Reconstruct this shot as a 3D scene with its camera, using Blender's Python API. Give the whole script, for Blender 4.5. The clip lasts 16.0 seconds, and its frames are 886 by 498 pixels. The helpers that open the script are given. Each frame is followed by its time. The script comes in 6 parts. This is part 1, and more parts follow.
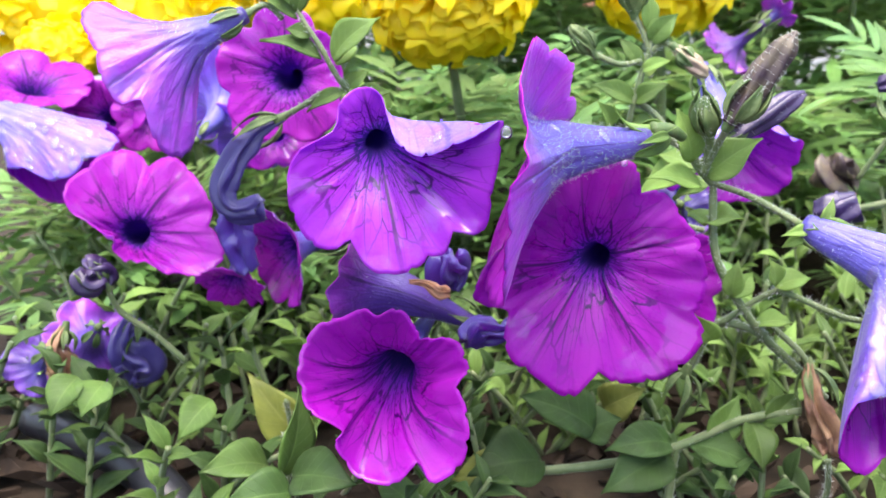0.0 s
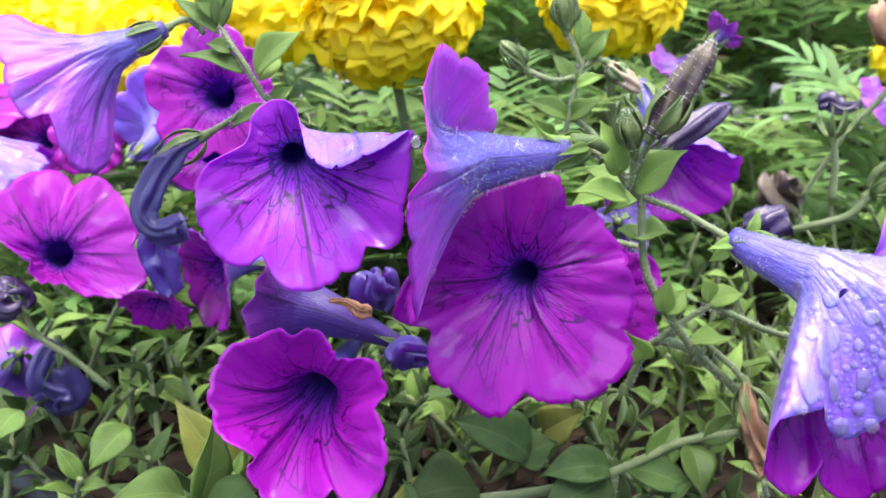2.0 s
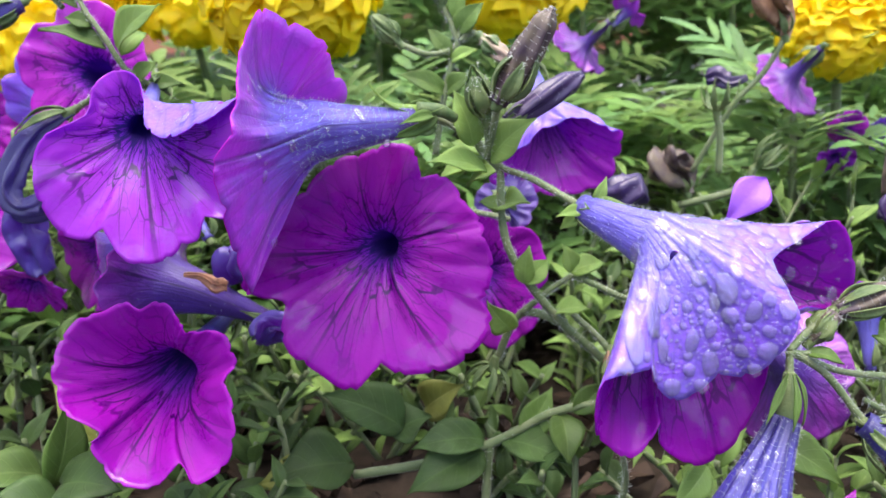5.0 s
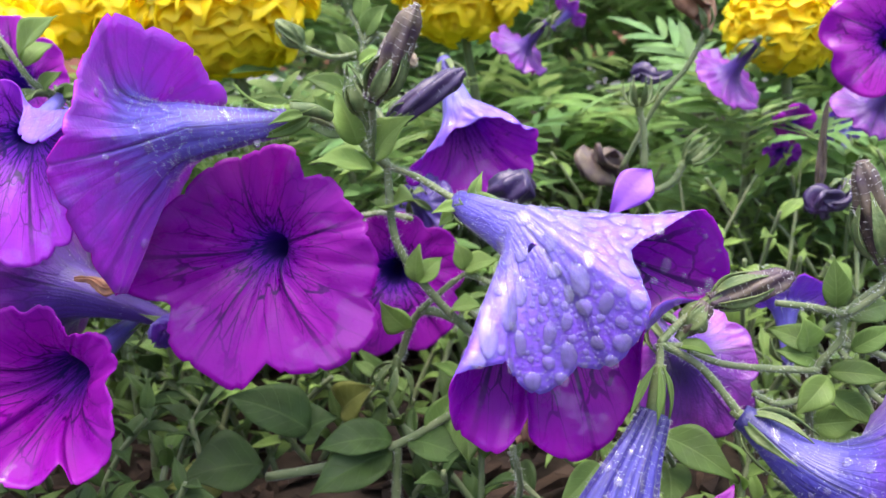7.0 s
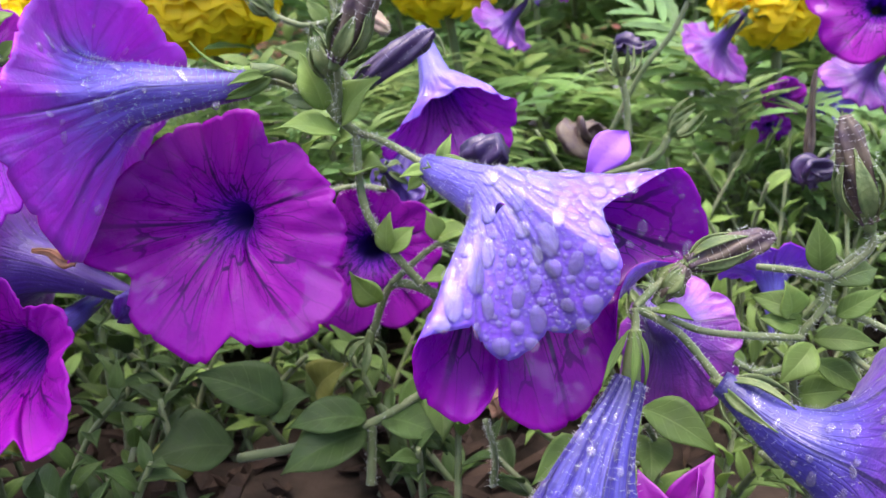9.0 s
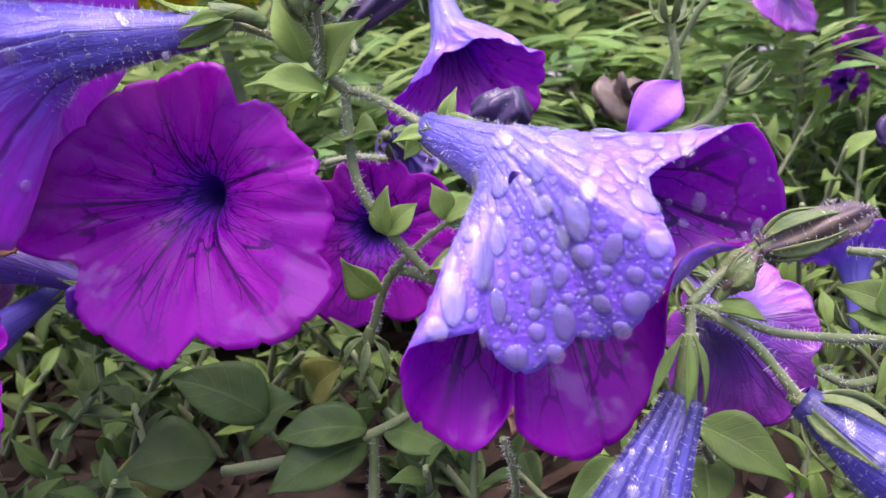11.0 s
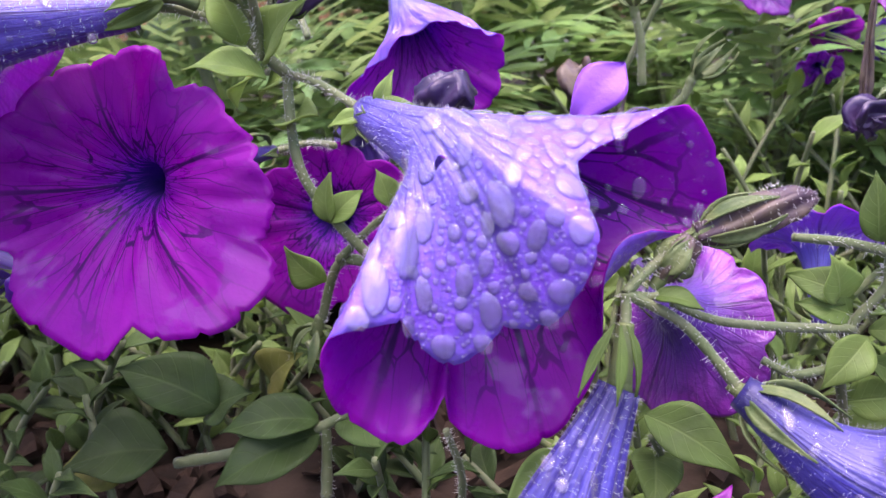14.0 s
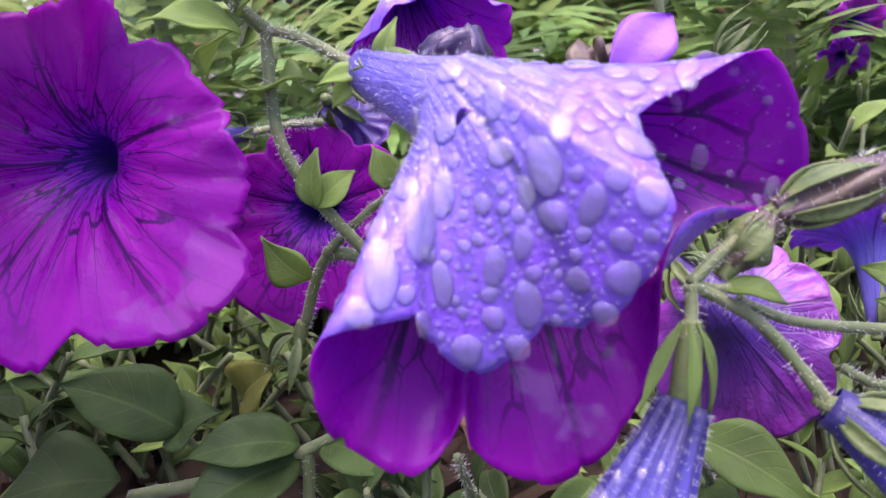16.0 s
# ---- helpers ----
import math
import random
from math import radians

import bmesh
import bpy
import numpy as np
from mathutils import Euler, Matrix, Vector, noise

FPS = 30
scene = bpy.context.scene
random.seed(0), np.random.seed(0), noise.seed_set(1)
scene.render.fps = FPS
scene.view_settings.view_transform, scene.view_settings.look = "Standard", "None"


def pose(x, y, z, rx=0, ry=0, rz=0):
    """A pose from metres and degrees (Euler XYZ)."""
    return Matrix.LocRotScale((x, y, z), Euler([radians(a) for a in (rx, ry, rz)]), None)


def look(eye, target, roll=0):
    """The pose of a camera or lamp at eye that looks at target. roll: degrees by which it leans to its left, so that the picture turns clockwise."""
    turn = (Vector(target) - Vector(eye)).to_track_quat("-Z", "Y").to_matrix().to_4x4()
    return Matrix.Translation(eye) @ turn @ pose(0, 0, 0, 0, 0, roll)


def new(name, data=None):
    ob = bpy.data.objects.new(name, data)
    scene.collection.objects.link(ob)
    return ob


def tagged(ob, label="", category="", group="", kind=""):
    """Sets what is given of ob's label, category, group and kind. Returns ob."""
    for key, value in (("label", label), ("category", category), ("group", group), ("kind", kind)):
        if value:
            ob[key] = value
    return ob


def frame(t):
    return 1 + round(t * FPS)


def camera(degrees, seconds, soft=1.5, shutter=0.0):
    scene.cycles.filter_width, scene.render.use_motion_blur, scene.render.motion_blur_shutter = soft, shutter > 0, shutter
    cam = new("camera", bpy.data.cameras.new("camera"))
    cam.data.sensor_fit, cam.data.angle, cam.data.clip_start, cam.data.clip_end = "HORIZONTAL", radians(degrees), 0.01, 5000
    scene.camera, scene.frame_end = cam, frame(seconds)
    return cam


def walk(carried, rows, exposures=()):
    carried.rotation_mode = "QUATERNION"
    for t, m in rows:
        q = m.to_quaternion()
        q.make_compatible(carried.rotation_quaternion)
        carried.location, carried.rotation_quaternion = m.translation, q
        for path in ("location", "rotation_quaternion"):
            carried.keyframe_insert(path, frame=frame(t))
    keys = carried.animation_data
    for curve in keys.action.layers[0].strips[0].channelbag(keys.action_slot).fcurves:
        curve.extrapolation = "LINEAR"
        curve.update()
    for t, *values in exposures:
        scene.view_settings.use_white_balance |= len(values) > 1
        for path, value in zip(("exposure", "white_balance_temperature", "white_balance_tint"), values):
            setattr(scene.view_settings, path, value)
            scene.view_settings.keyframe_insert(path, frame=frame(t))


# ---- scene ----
# ---- camera and walk ----
cam = camera(60.29, 16.0, soft=1.35)
cam.data.dof.use_dof = True
cam.data.dof.focus_distance = 0.155
cam.data.dof.aperture_fstop = 29.0
walk(cam, [
    (0, pose(-0.0092, -0.0022, 0.1754, 71.75, -0.01, 0.73)),
    (0.5, pose(-0.0089, -0.0021, 0.1770, 72.30, 0.05, 0.46)),
    (1, pose(-0.0072, -0.0023, 0.1777, 72.96, 0.02, 0.33)),
    (1.5, pose(0.0002, -0.0002, 0.1748, 73.64, 0.08, 0.10)),
    (2, pose(0.0082, 0.0030, 0.1692, 74.21, 0.06, -0.45)),
    (2.5, pose(0.0144, 0.0050, 0.1653, 74.22, 0.06, -1.28)),
    (3, pose(0.0199, 0.0018, 0.1674, 73.73, -0.07, -1.91)),
    (3.5, pose(0.0277, 0.0007, 0.1670, 73.52, 0.07, -2.17)),
    (6, pose(0.0557, 0.0014, 0.1610, 74.07, 1.22, -1.59)),
    (6.5, pose(0.0689, -0.0009, 0.1608, 74.29, 1.70, -0.80)),
    (7, pose(0.0808, -0.0008, 0.1585, 74.70, 2.12, -0.30)),
    (7.5, pose(0.0819, 0.0015, 0.1539, 74.97, 2.32, -0.58)),
    (8, pose(0.0826, 0.0004, 0.1547, 74.61, 2.26, -0.69)),
    (8.5, pose(0.0889, -0.0001, 0.1517, 74.71, 2.64, -0.23)),
    (9, pose(0.0885, 0.0041, 0.1482, 74.63, 2.62, -0.35)),
    (11.5, pose(0.0963, 0.0441, 0.1371, 72.75, 3.96, 2.81)),
    (12, pose(0.0923, 0.0451, 0.1356, 72.58, 4.04, 2.65)),
    (12.5, pose(0.0923, 0.0436, 0.1371, 72.28, 3.86, 2.79)),
    (13, pose(0.0997, 0.0431, 0.1376, 72.16, 3.93, 3.00)),
    (13.5, pose(0.1022, 0.0439, 0.1362, 72.37, 3.86, 2.92)),
    (14, pose(0.1079, 0.0436, 0.1368, 72.25, 4.02, 2.63)),
    (14.5, pose(0.1072, 0.0424, 0.1378, 72.31, 4.01, 2.22)),
    (15, pose(0.1080, 0.0508, 0.1354, 72.18, 3.94, 2.34)),
    (15.5, pose(0.1026, 0.0642, 0.1254, 74.01, 3.24, 0.42)),
    (16, pose(0.0996, 0.0669, 0.1240, 73.60, 3.38, 0.78)),
], exposures=[(0, 2.28, 6500, 8), (3.5, 2.05, 6450, 10), (7, 1.89, 6400, 17), (9, 1.89, 6400, 22), (11.5, 1.82, 6350, 37), (16, 1.80, 6350, 38)])

# ---- world and light: bright overcast sky after rain ----
world = bpy.data.worlds.new("overcast")
scene.world = world
world.use_nodes = True
wn, wl = world.node_tree.nodes, world.node_tree.links
sky = wn.new("ShaderNodeTexSky")
sky.sky_type = "NISHITA"
sky.sun_disc = False
sky.sun_elevation, sky.sun_rotation = radians(79), radians(220)
sky.air_density, sky.dust_density = 1.0, 4.0
wn["Background"].inputs[1].default_value = 0.15
wl.new(sky.outputs[0], wn["Background"].inputs[0])
sun_data = bpy.data.lights.new("sun", "SUN")
sun_data.energy, sun_data.angle, sun_data.color = 1.5, radians(60), (1.0, 0.97, 0.92)
sun = new("sun", sun_data)
sun.matrix_world = look((0.3, -0.35, 2.4), (0, 0, 0))


# ---- materials ----
class Nodes:
    """A short hand for node trees: each call adds a node and returns its first output."""

    def __init__(self, name):
        self.m = bpy.data.materials.new(name)
        self.m.use_nodes = True
        self.t = self.m.node_tree
        self.t.nodes.clear()

    def put(self, sock, v):
        if isinstance(v, bpy.types.NodeSocket):
            self.t.links.new(v, sock)
        elif v is not None:
            sock.default_value = (*v, 1.0) if isinstance(v, tuple) and len(v) == 3 and sock.type == "RGBA" else v

    def node(self, kind, ins=None, **props):
        n = self.t.nodes.new(kind)
        if "operation" in props:
            n.operation = props["operation"]
        if "feature" in props:
            n.feature = props["feature"]
        if "interpolation_type" in props:
            n.interpolation_type = props["interpolation_type"]
        for k, v in (ins or {}).items():
            self.put(n.inputs[k], v)
        return n

    def math(self, op, a, b=None, c=None, clamp=False):
        n = self.t.nodes.new("ShaderNodeMath")
        n.operation, n.use_clamp = op, clamp
        for i, v in enumerate((a, b, c)):
            self.put(n.inputs[i], v)
        return n.outputs[0]

    def mix(self, f, a, b):
        n = self.t.nodes.new("ShaderNodeMix")
        n.data_type = "RGBA"
        self.put(n.inputs["Factor"], f)
        self.put(n.inputs[6], a)
        self.put(n.inputs[7], b)
        return n.outputs[2]

    def noise(self, vec, scale, detail=3.0, rough=0.55):
        return self.node("ShaderNodeTexNoise", {"Vector": vec, "Scale": scale, "Detail": detail, "Roughness": rough}).outputs["Fac"]

    def ramp(self, x, lo, hi, a=0.0, b=1.0):
        n = self.node("ShaderNodeMapRange", {"Value": x, "From Min": lo, "From Max": hi, "To Min": a, "To Max": b}, interpolation_type="SMOOTHSTEP")
        return n.outputs[0]

    def coords(self):
        return self.node("ShaderNodeTexCoord").outputs

    def done(self, color, rough, bump=None, bump_strength=0.3, bump_distance=0.0005, translucent=0.0, tcolor=None, **principled):
        ins = {"Base Color": color, "Roughness": rough}
        ins.update({k.replace("_", " "): v for k, v in principled.items()})
        p = self.node("ShaderNodeBsdfPrincipled", ins)
        if bump is not None:
            b = self.node("ShaderNodeBump", {"Strength": bump_strength, "Distance": bump_distance, "Height": bump})
            self.t.links.new(b.outputs[0], p.inputs["Normal"])
        surf = p.outputs[0]
        if translucent:
            tr = self.node("ShaderNodeBsdfTranslucent", {"Color": tcolor if tcolor is not None else color})
            mx = self.node("ShaderNodeMixShader", {0: translucent})
            self.t.links.new(surf, mx.inputs[1])
            self.t.links.new(tr.outputs[0], mx.inputs[2])
            surf = mx.outputs[0]
        out = self.node("ShaderNodeOutputMaterial")
        self.t.links.new(surf, out.inputs[0])
        return self.m


def petal_inner(name, base, deep, throat_v=0.40, vein=0.92, through_light=0.36):
    """The inside of a petunia: uv.x counts the lobes, uv.y runs from the tube's base to the rim."""
    n = Nodes(name)
    uv = n.node("ShaderNodeSeparateXYZ", {0: n.coords()["UV"]})
    obj = n.coords()["Object"]
    u, v = uv.outputs[0], uv.outputs[1]
    wob = n.noise(obj, 220, 2)
    c = n.math("ABSOLUTE", n.math("SUBTRACT", n.math("FRACT", u), 0.5))
    c = n.math("ADD", c, n.math("MULTIPLY", n.math("SUBTRACT", wob, 0.5), 0.03))
    mid = n.ramp(n.math("MULTIPLY", c, n.ramp(v, 0.45, 0.9, 0.5, 1.0)), 0.008, 0.026, 1.0, 0.0)
    # side veins lean away from the midrib, fork and join on the way out
    jit = n.math("MULTIPLY", n.math("SUBTRACT", n.noise(obj, 150, 2), 0.5), 0.10)
    lean = n.math("ADD", n.math("SUBTRACT", v, n.math("MULTIPLY", c, 0.42)), jit)

    def net(across, along, width):
        vec = n.node("ShaderNodeCombineXYZ", {0: n.math("MULTIPLY", u, across), 1: n.math("MULTIPLY", lean, along), 2: across}).outputs[0]
        warp = n.node("ShaderNodeTexNoise", {"Vector": vec, "Scale": 0.7, "Detail": 1.0}).outputs["Color"]
        vec = n.node("ShaderNodeVectorMath", {0: vec, 1: warp}, operation="ADD").outputs[0]
        edge = n.node("ShaderNodeTexVoronoi", {"Vector": vec, "Scale": 1.0}, feature="DISTANCE_TO_EDGE").outputs["Distance"]
        edge = n.math("MULTIPLY", edge, n.ramp(v, 0.42, 0.95, 0.7, 2.2))
        return n.ramp(edge, width * 0.4, width, 1.0, 0.0)

    coarse = n.math("MULTIPLY", net(6.0, 3.2, 0.065), n.ramp(v, 0.74, 1.0, 1.0, 0.18))
    small = n.math("MULTIPLY", net(13.0, 6.5, 0.09), n.ramp(v, 0.64, 0.95, 0.8, 0.08))
    fine = n.math("MAXIMUM", coarse, small)
    lines = n.math("MAXIMUM", n.math("MULTIPLY", mid, n.ramp(v, 0.80, 0.99, 1.0, 0.3)), fine)
    lines = n.math("MULTIPLY", lines, vein)
    th = n.ramp(n.math("ADD", v, n.math("MULTIPLY", n.math("MAXIMUM", fine, mid), -0.10)), throat_v + 0.01, throat_v + 0.13, 1.0, 0.0)
    tone = n.ramp(n.noise(obj, 60, 3), 0.3, 0.7)
    col = n.mix(tone, base, tuple(x * y for x, y in zip(base, (0.80, 0.85, 0.90))))
    halo = n.ramp(v, throat_v + 0.06, throat_v + 0.38, 0.75, 0.0)
    col = n.mix(halo, col, (0.11, 0.012, 0.38))
    col = n.mix(lines, col, deep)
    col = n.mix(th, col, (0.020, 0.008, 0.11))
    wet = n.ramp(n.noise(obj, 130, 4, 0.6), 0.42, 0.6, 0.52, 0.26)
    relief = n.math("SUBTRACT", n.math("ADD", n.math("MULTIPLY", n.noise(obj, 800, 3), 0.9), n.math("MULTIPLY", n.noise(obj, 210, 2), 1.1)), n.math("MULTIPLY", lines, 0.15))
    film = n.math("MULTIPLY", n.ramp(n.noise(obj, 48, 5, 0.68), 0.52, 0.59, 0.0, 1.0), n.ramp(v, 0.66, 0.82))
    wet = n.math("MAXIMUM", wet, n.ramp(v, 0.5, 0.72, 0.85, 0.0))
    bright = n.node("ShaderNodeHueSaturation", {"Value": 1.9, "Color": col}).outputs[0]
    return n.done(col, wet, relief, 0.28, 0.0006, translucent=through_light, tcolor=bright, Specular_IOR_Level=0.22, Coat_Weight=film, Coat_Roughness=0.12, Coat_IOR=1.55)


def petal_outer(name, tube, rim, dark, turn=(0.38, 0.95), coat=0.2, through_light=0.33):
    """The outside: a blue-violet, downy tube that turns pinker towards the rim, with five dark ribs."""
    n = Nodes(name)
    uv = n.node("ShaderNodeSeparateXYZ", {0: n.coords()["UV"]})
    obj = n.coords()["Object"]
    u, v = uv.outputs[0], uv.outputs[1]
    c = n.math("ABSOLUTE", n.math("SUBTRACT", n.math("FRACT", u), 0.5))
    c = n.math("ADD", c, n.math("MULTIPLY", n.math("SUBTRACT", n.noise(obj, 260, 2), 0.5), 0.05))
    rib = n.ramp(c, 0.008, 0.035, 1.0, 0.0)
    vec = n.node("ShaderNodeCombineXYZ", {0: n.math("MULTIPLY", u, 9.0), 1: n.math("MULTIPLY", v, 3.0)}).outputs[0]
    edge = n.node("ShaderNodeTexVoronoi", {"Vector": vec, "Scale": 1.0}, feature="DISTANCE_TO_EDGE").outputs["Distance"]
    fine = n.ramp(edge, 0.0, 0.12, 0.45, 0.0)
    col = n.mix(n.ramp(v, *turn), tube, rim)
    col = n.mix(n.ramp(n.noise(obj, 140, 4), 0.35, 0.7, 0.0, 0.6), col, tuple(0.7 * a for a in tube))
    col = n.mix(n.ramp(v, 0.02, 0.2, 0.6, 0.0), col, dark)
    lines = n.math("MULTIPLY", n.math("MAXIMUM", n.math("MULTIPLY", rib, 0.9), fine), n.ramp(v, 0.7, 1.0, 1.0, 0.55))
    col = n.mix(lines, col, dark)
    relief = n.math("SUBTRACT", n.math("ADD", n.math("MULTIPLY", n.noise(obj, 900, 3), 0.8), n.math("MULTIPLY", n.noise(obj, 330, 2), 1.4)), n.math("MULTIPLY", lines, 0.8))
    return n.done(col, n.ramp(n.noise(obj, 160, 3), 0.35, 0.65, 0.3, 0.55), relief, 0.32, 0.0010, translucent=through_light, tcolor=tuple(min(0.95, 1.5 * a) for a in rim), Sheen_Weight=0.12, Sheen_Roughness=0.4, Coat_Weight=coat, Coat_Roughness=0.22, Coat_IOR=1.55)


INNER = petal_inner("petal_inside_magenta", (0.275, 0.006, 0.305), (0.028, 0.0015, 0.065))
INNER_COOL = petal_inner("petal_inside_violet", (0.30, 0.022, 0.43), (0.028, 0.0015, 0.070))
INNER_PINK = petal_inner("petal_inside_pink", (0.38, 0.018, 0.38), (0.06, 0.003, 0.10), through_light=0.46)
OUTER = petal_outer("petal_outside", (0.105, 0.08, 0.44), (0.36, 0.045, 0.54), (0.018, 0.01, 0.09))
OUTER_WET = petal_outer("petal_outside_wet", (0.21, 0.18, 0.72), (0.25, 0.095, 0.72), (0.03, 0.02, 0.17), coat=0.36)
OUTER_BLUE = petal_outer("petal_outside_blue_violet", (0.048, 0.04, 0.28), (0.18, 0.045, 0.42), (0.008, 0.006, 0.05), coat=0.2, through_light=0.16)
OUTER_ROSE = petal_outer("petal_outside_rose_violet", (0.11, 0.09, 0.48), (0.40, 0.035, 0.56), (0.012, 0.008, 0.07), (0.69, 0.98), 0.4, 0.34)
OUTER_PLUM = petal_outer("petal_outside_plum", (0.08, 0.03, 0.25), (0.22, 0.02, 0.30), (0.02, 0.008, 0.06), coat=0.1, through_light=0.16)
OUTER_DARK = petal_outer("petal_outside_wilted", (0.085, 0.065, 0.28), (0.14, 0.07, 0.34), (0.012, 0.008, 0.05))


def leaf_material(name, base, pale, gloss=0.5, through_light=0.28):
    n = Nodes(name)
    uv = n.node("ShaderNodeSeparateXYZ", {0: n.coords()["UV"]})
    obj = n.coords()["Object"]
    rnd = n.node("ShaderNodeObjectInfo").outputs["Random"]
    isl = n.node("ShaderNodeNewGeometry").outputs["Random Per Island"]
    u, v = uv.outputs[0], uv.outputs[1]
    side = n.math("ABSOLUTE", n.math("SUBTRACT", u, 0.5))
    rib = n.ramp(side, 0.0, 0.045, 1.0, 0.0)
    saw = n.math("ABSOLUTE", n.math("SUBTRACT", n.math("FRACT", n.math("MULTIPLY", n.math("SUBTRACT", v, n.math("MULTIPLY", side, 0.5)), 6.5)), 0.5))
    vein = n.ramp(saw, 0.0, 0.07, 0.6, 0.0)
    lines = n.math("MAXIMUM", rib, vein)
    col = n.mix(n.ramp(n.noise(obj, 120, 4), 0.3, 0.7), base, tuple(0.62 * a for a in base))
    col = n.mix(n.math("MULTIPLY", lines, 0.35), col, pale)
    shade = n.math("ADD", 0.72, n.math("MULTIPLY", n.math("FRACT", n.math("ADD", rnd, isl)), 0.6))
    col = n.node("ShaderNodeHueSaturation", {"Value": shade, "Hue": n.math("ADD", 0.49, n.math("MULTIPLY", isl, 0.02)), "Color": col}).outputs[0]
    relief = n.math("SUBTRACT", n.math("MULTIPLY", n.noise(obj, 700, 3), 0.5), n.math("MULTIPLY", lines, 0.7))
    return n.done(col, n.ramp(n.noise(obj, 200, 3), 0.35, 0.65, gloss - 0.1, gloss + 0.15), relief, 0.5, 0.0006, translucent=through_light, tcolor=pale, Sheen_Weight=0.03, Specular_IOR_Level=0.3)


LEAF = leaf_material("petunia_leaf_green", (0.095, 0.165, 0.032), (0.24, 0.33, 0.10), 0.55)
# darker copy of the leaf green: painted shade low down, a varied tone elsewhere
LEAF_DARK = leaf_material("petunia_leaf_shaded_green", (0.045, 0.088, 0.018), (0.12, 0.19, 0.055), 0.6)
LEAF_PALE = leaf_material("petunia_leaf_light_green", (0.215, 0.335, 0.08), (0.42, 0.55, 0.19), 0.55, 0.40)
LEAF_YELLOW = leaf_material("petunia_leaf_yellowed", (0.22, 0.24, 0.045), (0.32, 0.33, 0.10))
FROND = leaf_material("marigold_leaf_green", (0.145, 0.275, 0.085), (0.32, 0.46, 0.17), 0.42, 0.36)
FROND_LIGHT = leaf_material("marigold_leaf_fresh_green", (0.18, 0.33, 0.085), (0.35, 0.48, 0.16), 0.4, 0.36)


def plain(name, a, b, scale, rough=0.5, bump=0.3, translucent=0.0, **kw):
    n = Nodes(name)
    obj = n.coords()["Object"]
    isl = n.node("ShaderNodeNewGeometry").outputs["Random Per Island"]
    f = n.math("ADD", n.ramp(n.noise(obj, scale, 4), 0.3, 0.7), n.math("MULTIPLY", n.math("SUBTRACT", isl, 0.5), 0.35), clamp=True)
    return n.done(n.mix(f, a, b), rough, n.noise(obj, scale * 5, 3), bump, 0.0006, translucent=translucent, **kw)


STEM = plain("hairy_green_stem", (0.07, 0.11, 0.032), (0.13, 0.155, 0.065), 150, 0.6, 0.5, Sheen_Weight=0.15)
STEM_BROWN = plain("browned_stem", (0.22, 0.20, 0.11), (0.26, 0.17, 0.13), 120, 0.55)
SEPAL = plain("green_sepal", (0.055, 0.10, 0.026), (0.13, 0.17, 0.055), 210, 0.6, 0.5, translucent=0.12)
HAIR = plain("fine_white_hair", (0.75, 0.78, 0.72), (0.85, 0.85, 0.85), 50, 0.4, translucent=0.5)
BUD = plain("dark_violet_bud", (0.016, 0.009, 0.045), (0.04, 0.02, 0.07), 160, 0.4, Coat_Weight=0.1)
BUD_BROWN = plain("brownish_violet_bud", (0.035, 0.017, 0.032), (0.10, 0.075, 0.048), 190, 0.5)
DRY = plain("dry_brown_petal", (0.13, 0.055, 0.035), (0.30, 0.17, 0.09), 130, 0.6)
SCRAP = plain("withered_orange_petal", (0.45, 0.20, 0.09), (0.22, 0.10, 0.05), 300, 0.55)
SOIL = plain("dark_damp_soil", (0.014, 0.010, 0.007), (0.045, 0.032, 0.022), 60, 0.8, 0.9, Specular_IOR_Level=0.15)
BARK = plain("bark_mulch", (0.012, 0.008, 0.006), (0.042, 0.027, 0.018), 70, 0.7, 0.8, Specular_IOR_Level=0.12)
MARI = plain("marigold_yellow", (0.95, 0.80, 0.02), (0.92, 0.73, 0.01), 60, 0.5, 0.2, translucent=0.62, tcolor=(0.99, 0.88, 0.05))
MAGENTA = plain("magenta_bud_petal", (0.19, 0.008, 0.22), (0.27, 0.012, 0.29), 160, 0.4, translucent=0.3)
PETAL_BACK = plain("violet_petal_back", (0.31, 0.10, 0.58), (0.26, 0.07, 0.52), 160, 0.4, 0.3, translucent=0.4)
MARI_HEART = plain("marigold_deep_yellow", (0.92, 0.72, 0.008), (0.92, 0.74, 0.01), 80, 0.6)
BRICK = plain("far_red_brick", (0.30, 0.10, 0.06), (0.36, 0.15, 0.09), 3, 0.8)
FAR_GLASS = plain("far_window_glass", (0.30, 0.42, 0.46), (0.5, 0.6, 0.62), 1, 0.15)
FAR_FRAME = plain("far_window_frame", (0.7, 0.72, 0.72), (0.6, 0.62, 0.62), 2, 0.5)
PAVING = plain("far_grey_paving", (0.10, 0.11, 0.11), (0.16, 0.16, 0.16), 2, 0.7)
PLASTIC = plain("black_edging", (0.012, 0.012, 0.016), (0.02, 0.02, 0.026), 60, 0.35)


